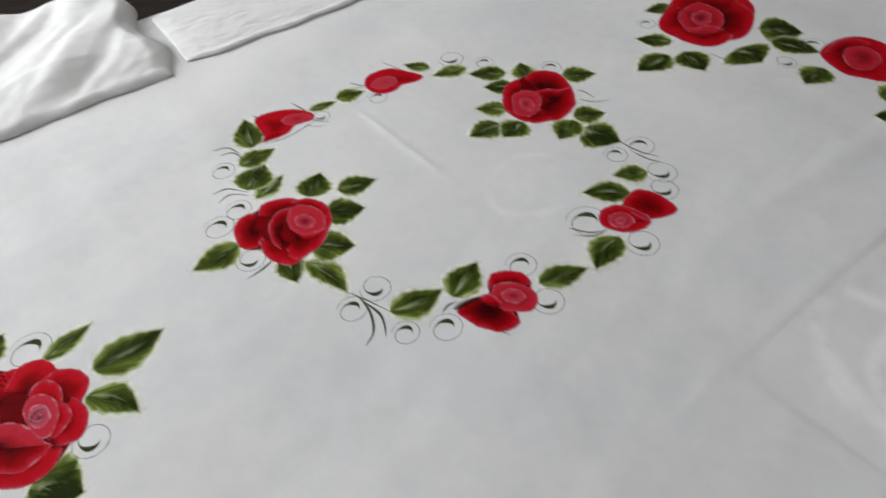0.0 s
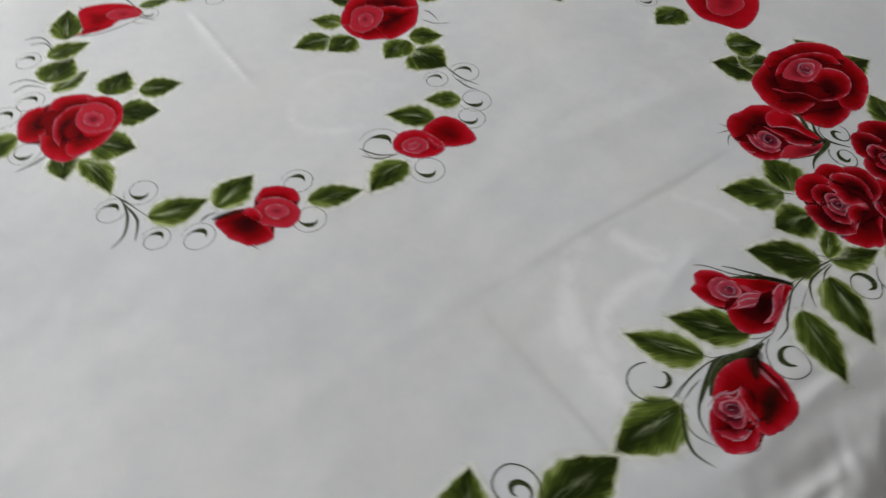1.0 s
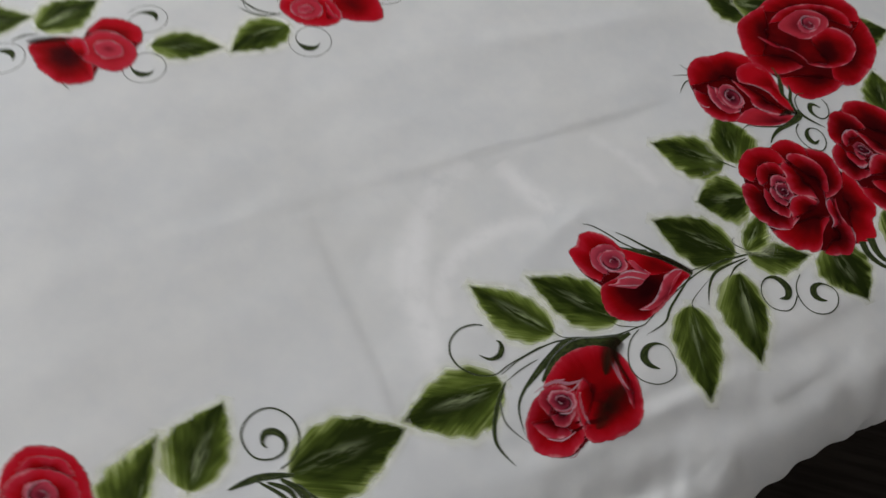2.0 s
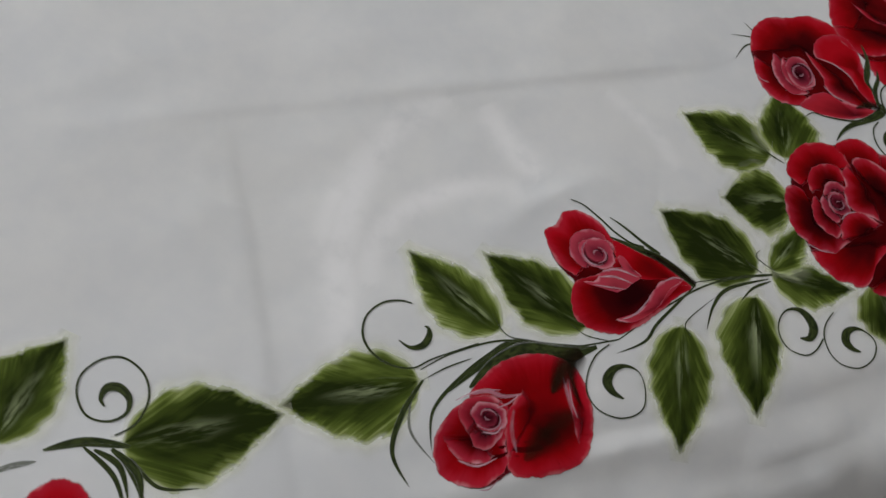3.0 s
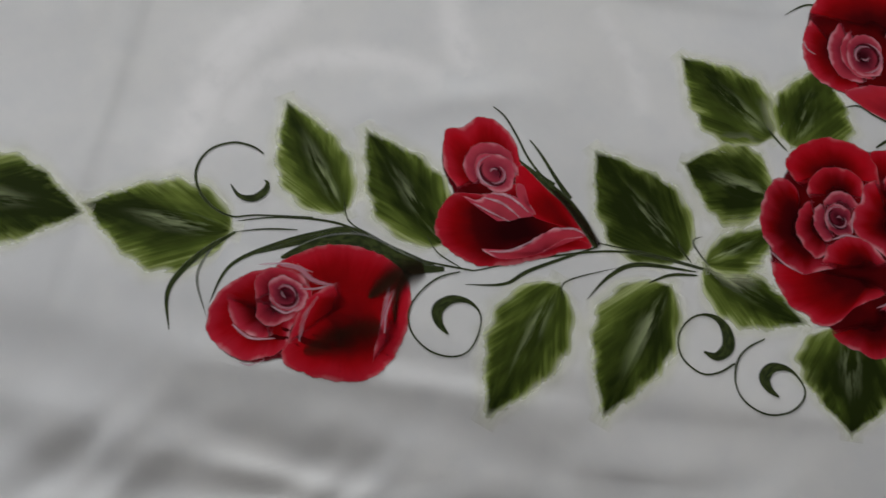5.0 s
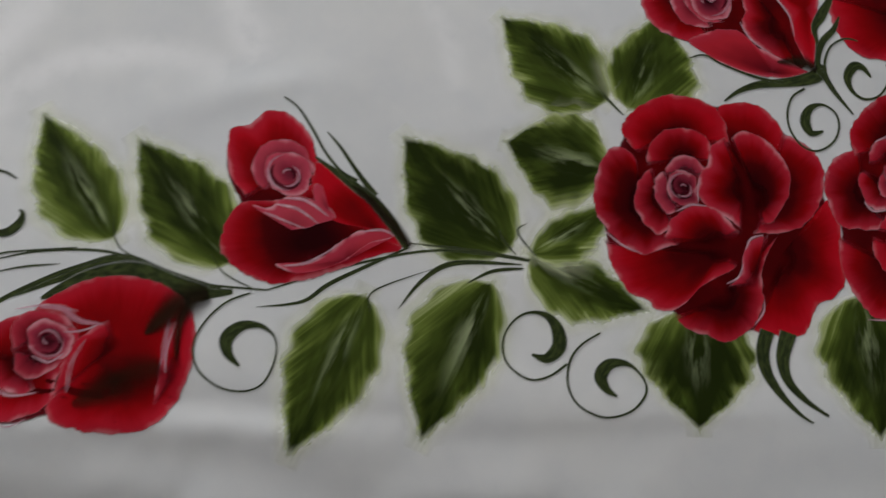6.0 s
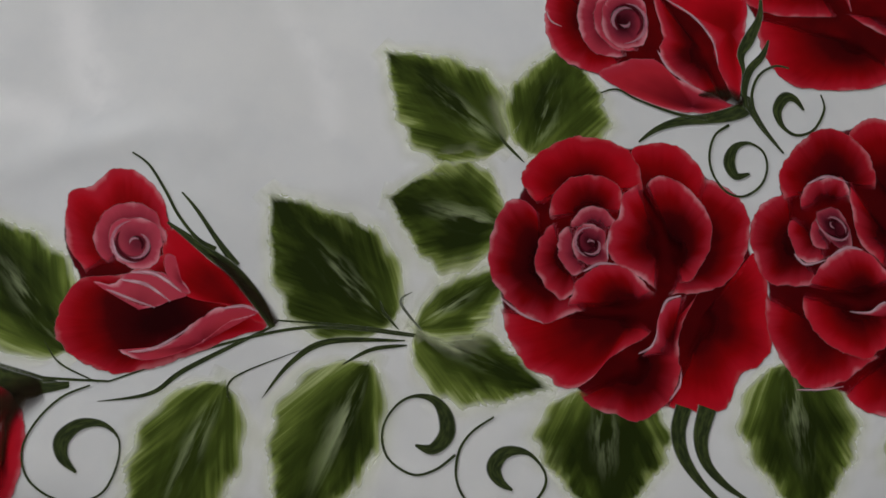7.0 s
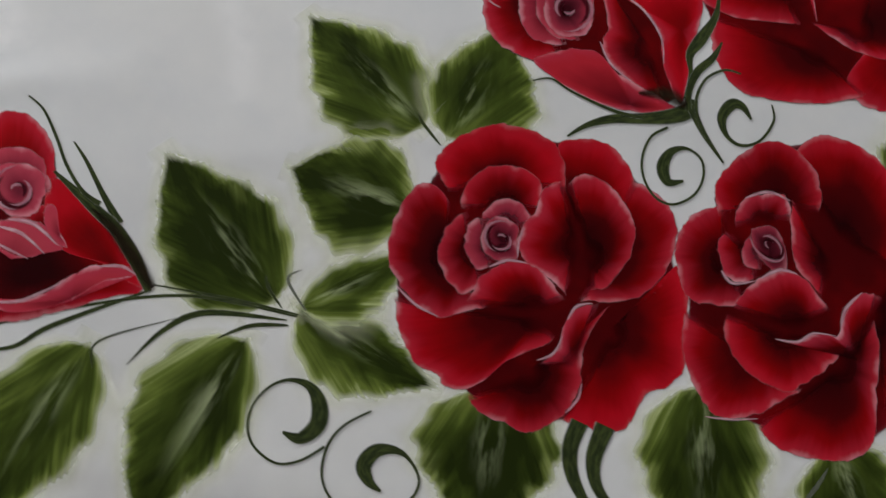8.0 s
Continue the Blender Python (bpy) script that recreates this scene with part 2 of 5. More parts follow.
def window_wall():
    bm = bmesh.new()
    ya, yb, za, zb = WINDOW_Y - WINDOW_W / 2, WINDOW_Y + WINDOW_W / 2, WINDOW_Z - WINDOW_H / 2, WINDOW_Z + WINDOW_H / 2
    for y0, y1, z0, z1 in ((Y0, ya, 0, HIGH), (yb, Y1, 0, HIGH), (ya, yb, 0, za), (ya, yb, zb, HIGH)):
        m = Matrix.Translation((X0 - THICK / 2, (y0 + y1) / 2, (z0 + z1) / 2)) @ Matrix.Diagonal((THICK, y1 - y0, z1 - z0, 1))
        bmesh.ops.create_cube(bm, size=1.0, matrix=m)
    return bm


structure("wall_west", window_wall(), WALL, "plain pale wall with one window opening", "wall")

# ---- the table ----
E1, E2, ORIGIN = Vector((0.829, 0.559)), Vector((-0.559, 0.829)), Vector((0.611, 0.238))
TOP = 0.75


def spot(a, b):
    return ORIGIN + E1 * a + E2 * b


table = tagged(new("table"), "brown wooden table under a white painted tablecloth", "table")
c = spot(-0.2, 0.835)
part("tabletop", slab((2.3, 1.46, 0.035), (c.x, c.y, TOP - 0.0305), 0.006, EDGE_TURN), OAK, table)
for a, b in ((-1.22, 0.12), (0.82, 0.12), (-1.22, 1.5), (0.82, 1.5)):
    p = spot(a, b)
    part("leg", slab((0.07, 0.07, TOP - 0.048), (p.x, p.y, (TOP - 0.048) / 2), 0.006, EDGE_TURN), OAK, table)


# ---- the tablecloth ----
def crease(x, y, x0, y0, x1, y1, high, wide):
    """A soft ridge along a line, fading at both ends."""
    dx, dy = x1 - x0, y1 - y0
    length = math.hypot(dx, dy)
    u = ((x - x0) * dx + (y - y0) * dy) / length
    v = ((y - y0) * dx - (x - x0) * dy) / length + 0.0016 * np.sin(u * 23.0 + x0 * 9.0)
    ends = 1 / (1 + np.exp(-(u - 0.03) / 0.02)) / (1 + np.exp((u - length + 0.03) / 0.02))
    return high * ends * np.exp(-(v / wide) ** 2 / 2)


def fold(x, y, x0, y0, x1, y1, high, wide):
    """A pressed fold: the cloth steps down across a line, and levels out again."""
    dx, dy = x1 - x0, y1 - y0
    length = math.hypot(dx, dy)
    u = ((x - x0) * dx + (y - y0) * dy) / length
    v = ((y - y0) * dx - (x - x0) * dy) / length + 0.0012 * np.sin(u * 19.0 + x0 * 9.0)
    ends = 1 / (1 + np.exp(-(u - 0.03) / 0.02)) / (1 + np.exp((u - length + 0.03) / 0.02))
    return high * ends * np.tanh(v / wide) * np.exp(-(v / 0.035) ** 2 / 2)


def cloth_height(x, y):
    """How far the cloth lies above the table's plane, in metres."""
    x, y = np.asarray(x, float), np.asarray(y, float)
    a = (x - ORIGIN.x) * E1.x + (y - ORIGIN.y) * E1.y
    b = (x - ORIGIN.x) * E2.x + (y - ORIGIN.y) * E2.y
    z = np.zeros_like(x)
    for kx, ky, ph, amp in ((9, 4, 0.3, 0.9), (-5, 11, 1.7, 0.8), (17, -9, 4.0, 0.5), (13, 21, 2.2, 0.4), (-27, 16, 0.9, 0.25), (33, 25, 5.0, 0.2), (61, 37, 2.0, 0.11), (-45, 72, 3.3, 0.10), (88, -51, 1.1, 0.06), (37, 95, 0.4, 0.05)):
        z = z + 0.0011 * amp * np.sin(kx * x + ky * y + ph + 1.2 * np.sin(3.1 * x - 2.3 * y + ph))
    z = z + fold(x, y, 0.283, 0.443, 0.577, 0.658, 0.0006, 0.0045)
    z = z + fold(x, y, 0.126, 0.326, 0.309, 0.462, 0.00022, 0.0035)
    z = z + crease(x, y, 0.282, 0.609, 0.593, 0.806, 0.0009, 0.012)
    z = z + fold(x, y, 0.247, 0.421, 0.426, 0.196, -0.00032, 0.0024)
    z = z + crease(x, y, 0.251, 0.419, 0.148, 0.337, 0.0006, 0.008)
    z = z + crease(x, y, -0.192, 0.935, -0.038, 0.742, 0.0009, 0.005)
    z = z + crease(x, y, 0.44, 0.218, 0.676, 0.401, 0.0012, 0.01)
    z = z + crease(x, y, 0.461, 0.45, 0.506, 0.492, 0.0012, 0.007)
    z = z + crease(x, y, 0.578, 0.521, 0.601, 0.552, 0.001, 0.006)
    z = z + crease(x, y, 0.33, 0.476, 0.484, 0.573, 0.0012, 0.012)
    z = z + crease(x, y, 0.273, 0.599, 0.399, 0.756, 0.0006, 0.015)
    z = z + crease(x, y, -0.383, 0.512, -0.353, 0.442, 0.0005, 0.01)
    z = z + crease(x, y, -0.033, 0.46, -0.024, 0.417, 0.0005, 0.008)
    z = z + crease(x, y, 0.602, 0.26, 0.73, 0.405, -0.003, 0.007)
    z = z + crease(x, y, 0.509, 0.29, 0.674, 0.407, -0.0018, 0.006)
    z = z + crease(x, y, 0.463, 0.446, 0.479, 0.472, 0.0011, 0.005)
    z = z + crease(x, y, 0.482, 0.472, 0.507, 0.489, 0.001, 0.005)
    z = z + crease(x, y, 0.578, 0.518, 0.597, 0.548, 0.0012, 0.005)
    z = z + crease(x, y, 0.621, 0.487, 0.636, 0.518, 0.001, 0.006)
    z = z + crease(x, y, 0.458, 0.434, 0.493, 0.487, 0.0012, 0.006)
    z = z + crease(x, y, 0.55, 0.231, 0.543, 0.254, 0.002, 0.008)
    z = z + fold(x, y, 0.485, 0.243, 0.82, 0.528, 0.0006, 0.0045)
    # the cloth leans away towards the near edge, and lies in rumples there
    lean = (0.092 + 0.10 * np.clip(a, -0.1, 0.4) - b) / 0.012
    slack = (0.175 - b) / 0.03
    z = z - 0.046 * 0.03 * np.log1p(np.exp(np.clip(slack, -30, 30))) / (1 + np.exp(-(a + 0.10) / 0.05))
    z = z - 0.060 * 0.012 * np.log1p(np.exp(np.clip(lean, -30, 30))) / (1 + np.exp(-(a + 0.12) / 0.05))
    near = np.exp(-np.clip(b - 0.04, 0, None) / 0.045)
    z = z + near * (0.0007 * np.sin(a * 9.0 + 2.0 * np.sin(a * 4.0)) - 0.0045)
    z = z + near ** 1.3 * (0.0013 * np.sin(b * 130 + a * 14 + 2 * np.sin(a * 9)) + 0.0009 * np.sin(b * 75 - a * 26 + 1.0))
    rim = np.exp(-np.clip(b - 0.03, 0, None) / 0.022) / (1 + np.exp(-(a + 0.15) / 0.05))
    z = z + rim * (0.0009 * np.sin(b * 170 - a * 45 + 2.6 * np.sin(a * 31 + b * 40)) + 0.0010 * np.sin(a * 70 + b * 95 + 2.4 * np.sin(a * 33 - b * 60)) + 0.0004 * np.sin(a * 190 - b * 170 + 2 * np.sin(a * 50)))
    return z


def cloth_edge(a):
    """Where the table's rounded near edge begins, along its length."""
    return 0.050 + 0.095 * np.clip(a - 0.05, 0, None) + 0.30 * np.clip(a - 0.06, -0.3, 0) + 0.006 * np.sin(a * 11)


def tablecloth_mesh():
    a = np.linspace(-1.42, 1.0, 800)
    top = np.linspace(0, 1, 510)
    edge = cloth_edge(a)
    drop = np.linspace(0, 1, 40)[1:]
    rows = []
    for b in reversed(drop):
        rows.append((b, None))
    for b in top:
        rows.append((None, b))
    verts = []
    for fall, b in rows:
        if fall is None:
            b = edge + (1.575 - edge) * b
            x, y = ORIGIN.x + E1.x * a + E2.x * b, ORIGIN.y + E1.y * a + E2.y * b
            z = TOP + 0.004 + cloth_height(x, y)
        else:
            # over the rounded edge, then down in loose folds
            arc = fall * 0.36
            turn = np.minimum(arc / 0.05, math.pi / 2 * 0.93)
            out = 0.05 * np.sin(turn)
            down = 0.05 * (1 - np.cos(turn)) + max(0.0, arc - 0.05 * math.pi / 2 * 0.93) * 0.98
            fold = 0.022 * fall ** 2 * np.sin(a * 17 + 1.5 * np.sin(a * 6)) + 0.01 * fall * np.sin(a * 41) + 0.0022 * np.sin(a * 83 + fall * 19 + 2 * np.sin(a * 27)) * math.sin(math.pi * fall ** 0.5) + 0.0014 * np.sin(a * 160 - fall * 33) * math.sin(math.pi * fall ** 0.5)
            bb = edge - out + fold
            x, y = ORIGIN.x + E1.x * a + E2.x * bb, ORIGIN.y + E1.y * a + E2.y * bb
            x0, y0 = ORIGIN.x + E1.x * a + E2.x * edge, ORIGIN.y + E1.y * a + E2.y * edge
            z = TOP + 0.004 + cloth_height(x0, y0) * (1 - fall) - down
        verts.append(np.stack([x, y, z], 1))
    return np.concatenate(verts), grid_faces(len(rows), len(a))


cloth = mesh_object("tablecloth", *tablecloth_mesh(), COTTON)
tagged(cloth, "white cotton tablecloth hand-painted with red roses, lightly creased", "tablecloth")


# ---- painted motifs, each a thin film of paint on the cotton ----
CLOTH_XY = np.array([(v.co.x, v.co.y) for v in cloth.data.vertices])
PALE = np.zeros(len(CLOTH_XY), np.float32)


def band(points, width, fade=1.0):
    """A soft pale band in the cotton, along a curve."""
    path = spline(points, steps=12)
    low, high = path.min(axis=0) - width, path.max(axis=0) + width
    near = np.where(np.all((CLOTH_XY > low) & (CLOTH_XY < high), axis=1))[0]
    t = np.linspace(0, 1, len(path))
    gap = np.linalg.norm(CLOTH_XY[near][:, None, :] - path[None, :, :], axis=2)
    k = gap.argmin(axis=1)
    reach = np.sin(math.pi * np.clip(t[k], 0.0, 1.0)) ** 0.35
    PALE[near] = np.maximum(PALE[near], fade * reach * np.exp(-(gap.min(axis=1) / (width * 0.55)) ** 2.4))


LAYER = { "leaf": 0, "line": 0, "rose": 0}


def lay(xy, lift):
    """Points of the cloth's surface, a hair above it."""
    xy = np.asarray(xy, float)
    z = TOP + 0.004 + cloth_height(xy[:, 0], xy[:, 1]) + lift
    return np.column_stack([xy, z])


def film(name, xy, faces, material, parent, lift, label="", **values):
    ob = mesh_object(name, lay(xy, lift), faces, material, parent, label)
    for key, numbers in values.items():
        at = ob.data.attributes.new(key, "FLOAT", "POINT")
        at.data.foreach_set("value", np.broadcast_to(np.asarray(numbers, np.float32), (len(xy),)).copy())
    return ob


def spline(points, closed=False, steps=8):
    """A smooth curve through the points."""
    p = np.asarray(points, float)
    n = len(p)
    out = []
    for i in range(n if closed else n - 1):
        if closed:
            a, b, c, d = p[(i - 1) % n], p[i], p[(i + 1) % n], p[(i + 2) % n]
        else:
            a, b, c, d = p[max(i - 1, 0)], p[i], p[i + 1], p[min(i + 2, n - 1)]
        for t in np.arange(steps) / steps:
            out.append(0.5 * (2 * b + (c - a) * t + (2 * a - 5 * b + 4 * c - d) * t ** 2 + (3 * b - a - 3 * c + d) * t ** 3))
    if not closed:
        out.append(p[-1])
    return np.array(out)


def leaf(x0, y0, x1, y1, left, right=None, bend=0.0, halo=1.0):
    """A painted leaf from its base to its tip; how far it reaches to either side of that line."""
    LAYER["leaf"] += 1
    right = right or left
    base, tip = np.array((x0, y0)), np.array((x1, y1))
    axis = tip - base
    length = np.linalg.norm(axis)
    normal = np.array((-axis[1], axis[0])) / length
    fringe = 0.0125
    us = np.concatenate([[-0.07], np.linspace(0, 1, 27), [1.07]])
    vs = np.array([-1.0, -0.85, -0.6, -0.35, -0.15, -0.05, 0.05, 0.15, 0.35, 0.6, 0.85, 1.0])
    rng = random.Random(LAYER["leaf"])
    ripple, curl = rng.uniform(0, 6), rng.uniform(-0.04, 0.04)
    xy, u_, v_, d_, q_, size_ = [], [], [], [], [], []
    edge = min(1.0, ((left + right) / 0.056) ** 2)
    for u in us:
        c = min(max(u, 0.0), 1.0)
        shape = math.sin(math.pi * c ** 0.80) ** 0.70 * (1 - 0.46 * c ** 3.4) * 1.05 if 0 < c < 1 else 0.0
        shape *= 1 + 0.05 * math.sin(u * 30 + ripple)
        mid = base + axis * u + normal * (bend * length * 4 * c * (1 - c) + curl * length * max(0.0, c - 0.7) * 2)
        for v in vs:
            w = max((left if v > 0 else right) * shape, 0.0009 + 0.0022 * min(1.0, max(0.0, 1.0 - c) / 0.15) * (c > 0.5) if u < 1.01 else 0.0005)
            reach = w + fringe * (0.5 + 0.5 * min(1.0, 6 * shape))
            off = v * reach
            xy.append(mid + normal * off)
            u_.append(u)
            v_.append(off / max(w, 0.003))
            d_.append(min(w - abs(off), (1.0 - u) * length + 0.0015, u * length + 0.0015))
            q_.append(u * length - abs(off) * 1.9)
            size_.append(edge * min(1.0, max(0.12, 1 - (u - 0.68) / 0.22)))
    film("leaf", xy, grid_faces(len(us), len(vs)), LEAF, cloth, 0.00006 + 0.00001 * (LAYER["leaf"] % 6), u=u_, v=v_, d=d_, q=q_, halo=halo, size=size_, breadth=edge)


def ribbon(name, path, widths, material, lift, fade, parent=None):
    path, widths = np.asarray(path), np.asarray(widths)
    along = np.gradient(path, axis=0)
    along /= np.maximum(np.linalg.norm(along, axis=1), 1e-9)[:, None]
    normal = np.column_stack([-along[:, 1], along[:, 0]])
    run = np.concatenate([[0], np.cumsum(np.linalg.norm(np.diff(path, axis=0), axis=1))]) * 40
    xy, u_, v_ = [], [], []
    for p, n, w, u in zip(path, normal, widths, run):
        for v in (-1, -0.5, 0, 0.5, 1):
            xy.append(p + n * w * v / 2)
            u_.append(u)
            v_.append(v)
    film(name, xy, grid_faces(len(path), 5), material, parent or cloth, lift, u=u_, v=v_, fade=fade)


def stroke(points, width, start=0.25, end=0.1, paint=None, fade=1.0):
    """One pull of the brush, thin at its ends."""
    LAYER["line"] += 1
    path = spline(points, steps=10)
    t = np.linspace(0, 1, len(path))
    body = np.where(t < 0.4, start + (1 - start) * np.sin(t / 0.4 * math.pi / 2), end + (1 - end) * np.cos((t - 0.4) / 0.6 * math.pi / 2))
    name, lift = ("stem", 0.00013) if paint is None else ("petal_line", 0.00046)
    ribbon(name, path, np.maximum(width * body, 0.0003), paint or STEM, lift + 0.000006 * (LAYER["line"] % 6), fade)


def tendril(points, fade=1.0):
    """A curled line through places on the cloth, each with its breadth in mm."""
    LAYER["line"] += 1
    path = spline([p[:2] for p in points], steps=10)
    knots = np.linspace(0, 1, len(points))
    breadth = np.interp(np.linspace(0, 1, len(path)), knots, [p[2] for p in points]) / 1000
    breadth = np.convolve(np.pad(breadth, 4, "edge"), np.ones(9) / 9, "valid")
    ribbon("scroll", path, breadth, STEM, 0.00024 + 0.000012 * (LAYER["line"] % 6), fade)


def scroll(x, y, radius, start, sweep, fade=1.0, fat=1.0, shrink=0.45):
    """A curled tendril: a thin line that winds inwards and swells to a comma."""
    LAYER["line"] += 1
    t = np.linspace(0, 1, 90)
    ang = np.radians(start + math.copysign(560, sweep) * t)
    inward = np.clip((t - 0.50) / 0.28, 0, 1)
    rr = radius * (1 - 0.06 * t - (0.94 - shrink) * inward * inward * (3 - 2 * inward))
    swell = np.exp(-((t - 0.82) / 0.10) ** 2)
    width = 0.0012 * (0.45 + 0.55 * np.sin(math.pi * np.minimum(t * 1.1, 1)) ** 0.5) + radius * 0.24 * fat * swell
    width *= np.clip((1 - t) / 0.06, 0.05, 1)
    ribbon("scroll", np.column_stack([x + rr * np.cos(ang), y + rr * np.sin(ang)]), width, STEM, 0.00013 + 0.000006 * (LAYER["line"] % 6), np.repeat(fade + (1 - fade) * np.minimum(1, swell * 1.4), 5))


def rose(x, y, feather=0.0012, bright=0.0, label=""):
    """A painted flower: its petals are laid on one by one."""
    LAYER["rose"] += 1
    return {"x": x, "y": y, "feather": feather, "bright": bright, "label": label, "first": None, "waiting": [], "count": 0, "seed": LAYER["rose"]}


def petal(r, base, outline, rim, tone=0.0, closed=False, mauve=0.0):
    """A petal, dark at its base and light along its outline; places in mm from the flower's middle."""
    r["count"] += 1
    if r["first"] is None:
        r["first"] = "wait"
    if r["first"] == "wait":
        r["waiting"].append((base, outline, rim, tone, closed, mauve))
        return
    middle = np.array((r["x"], r["y"]))
    b = middle + np.array(base) / 1000
    edge = spline([middle + np.array(p) / 1000 for p in outline], closed)
    n = len(edge)
    ray = edge - b
    size = np.linalg.norm(ray, axis=1)
    run = np.concatenate([[0], np.cumsum(np.linalg.norm(np.diff(edge, axis=0), axis=1))])
    seed = r["seed"] * 7.3 + r["count"] * 2.1
    frill = np.array([noise.noise((s * 190, seed, 0)) + 0.6 * noise.noise((s * 420, seed, 3)) for s in run]) * 0.0011
    if closed:
        frill *= np.clip(np.minimum(np.arange(n), n - np.arange(n)) / 4, 0, 1)
    edge = edge + ray / np.maximum(size, 1e-6)[:, None] * frill[:, None]
    rings = np.array([0.0, 0.13, 0.26, 0.39, 0.51, 0.62, 0.72, 0.81, 0.88, 0.94, 0.98, 1.0])
    xy = np.concatenate([b + (edge - b) * k for k in rings])
    s_ = np.tile(run, len(rings))
    r_ = np.repeat(rings, n)
    if closed and tone >= 0:
        r_ = 0.38 + 0.62 * r_
    d_ = ((1 - rings)[:, None] * size[None, :]).ravel()
    wing = np.minimum(run, run[-1] - run)
    flank = np.full(len(xy), 1.0) if closed else np.minimum(rings[:, None] * wing[None, :] * 1.2, rings[:, None] * size[None, :] * 0.6).ravel()
    film("petal", xy, grid_faces(len(rings), n, closed), PETAL, r["first"], 0.00020 + 0.000010 * r["count"],
         s=s_, d=d_, r=r_, rim=rim, tone=tone + r["bright"], feather=r["feather"], mauve=mauve, flank=flank)


def bloom(r):
    """Lays the dark ground wash of a flower and then its petals."""
    reach = np.zeros(96)
    for base, outline, _, _, closed, _ in r["waiting"]:
        edge = spline(list(outline) + ([] if closed else [base]), True, 24)
        for x, y in edge:
            k = int(math.atan2(y, x) / (2 * math.pi) * 96) % 96
            reach[k] = max(reach[k], math.hypot(x, y) / 1000)
    for _ in range(96):
        reach = np.where(reach == 0, np.maximum(np.roll(reach, 1), np.roll(reach, -1)) * 0.98, reach)
    reach = sum(np.roll(reach, k) for k in range(-2, 3)) / 5 * 0.955
    ang = (np.arange(96) + 0.5) / 96 * 2 * math.pi
    edge = np.column_stack([r["x"] + reach * np.cos(ang), r["y"] + reach * np.sin(ang)])
    rings = np.array([0.0, 0.15, 0.3, 0.45, 0.6, 0.72, 0.82, 0.9, 0.96, 1.0])
    middle = np.array((r["x"], r["y"]))
    xy = np.concatenate([middle + (edge - middle) * k for k in rings])
    r["first"] = film("rose", xy, grid_faces(len(rings), 96, True), PETAL, cloth, 0.00019, r["label"], s=np.tile(ang * 0.04, len(rings)), d=((1 - rings)[:, None] * reach[None, :]).ravel(),
                      r=0.5, rim=0.1, tone=r["bright"], feather=r["feather"] * 1.5, mauve=0.0, flank=1.0)
    r["count"] = 0
    for p in r["waiting"]:
        petal(r, *p)
        if p[4] and p[5] >= 0.5:
            curl(r, p[0], p[1])


def curl(r, base, outline):
    """The pale and dark turns of the brush in a flower's heart."""
    ring = np.array(outline, float) / 1000
    mid = ring.mean(axis=0)
    turn0 = r["seed"] * 1.7
    rx, ry = np.abs(ring - mid).max(axis=0)
    for k, (paint, start, size, turns, wide) in enumerate(((MAROON, 0.9, 0.62, 1.0, 0.34), (PINK, 0.2, 0.80, 0.8, 0.22), (PINK, 2.9, 0.50, 0.75, 0.22), (MAROON, 4.0, 0.28, 0.7, 0.22), (PINK, 5.6, 0.2, 0.6, 0.18))):
        t = np.linspace(0, 1, 26)
        ang = turn0 + start + t * turns * math.pi * 1.25
        out = size * (1 - 0.22 * t)
        path = np.column_stack([r["x"] + mid[0] + rx * out * np.cos(ang), r["y"] + mid[1] + ry * out * np.sin(ang)])
        ribbon("petal_line", path, np.maximum(wide * min(rx, ry) * np.sin(math.pi * t) ** 0.7, 0.0003), paint, 0.00040 + 0.000010 * k, 0.8, r["first"])



# faint pale bands that show through the cotton, and one crease's light line
band([(0.395, 0.303), (0.380, 0.330), (0.364, 0.361), (0.352, 0.413), (0.356, 0.469), (0.380, 0.507)], 0.022)
band([(0.404, 0.515), (0.431, 0.494), (0.466, 0.476)], 0.02)
band([(0.389, 0.349), (0.381, 0.378), (0.390, 0.413), (0.420, 0.446), (0.456, 0.464)], 0.016)
band([(0.483, 0.573), (0.529, 0.555), (0.556, 0.530)], 0.012, 0.6)
band([(0.009, 0.725), (0.020, 0.679), (0.064, 0.664), (0.111, 0.680)], 0.012, 0.5)
band([(0.019, 0.747), (0.047, 0.781), (0.096, 0.788), (0.132, 0.759)], 0.010, 0.35)
# the lit line of a crease, put into the cotton's colour
band([(-0.191, 0.926), (-0.126, 0.853), (-0.060, 0.762)], 0.007)
band([(0.348, 0.459), (0.344, 0.395), (0.357, 0.350)], 0.016, 0.8)

# leaves of the corner spray
leaf(0.620, 0.582, 0.546, 0.585, 0.0291, 0.0223)
leaf(0.632, 0.586, 0.613, 0.645, 0.0198, 0.0312)
leaf(0.643, 0.550, 0.593, 0.527, 0.0278, 0.0262)
leaf(0.631, 0.482, 0.551, 0.492, 0.0290, 0.0239)
leaf(0.640, 0.488, 0.657, 0.537, 0.0090, 0.0164)
leaf(0.640, 0.487, 0.703, 0.502, 0.0121, 0.0222)
leaf(0.785, 0.582, 0.831, 0.528, 0.0270, 0.0270)
leaf(0.842, 0.601, 0.878, 0.584, 0.0198, 0.0247)
leaf(0.722, 0.520, 0.757, 0.473, 0.0293, 0.0303)
leaf(0.590, 0.418, 0.612, 0.339, 0.0208, 0.0229)
leaf(0.634, 0.463, 0.655, 0.383, 0.0176, 0.0281)
leaf(0.478, 0.360, 0.403, 0.384, 0.0237, 0.0170)
leaf(0.530, 0.388, 0.449, 0.405, 0.0231, 0.0209)
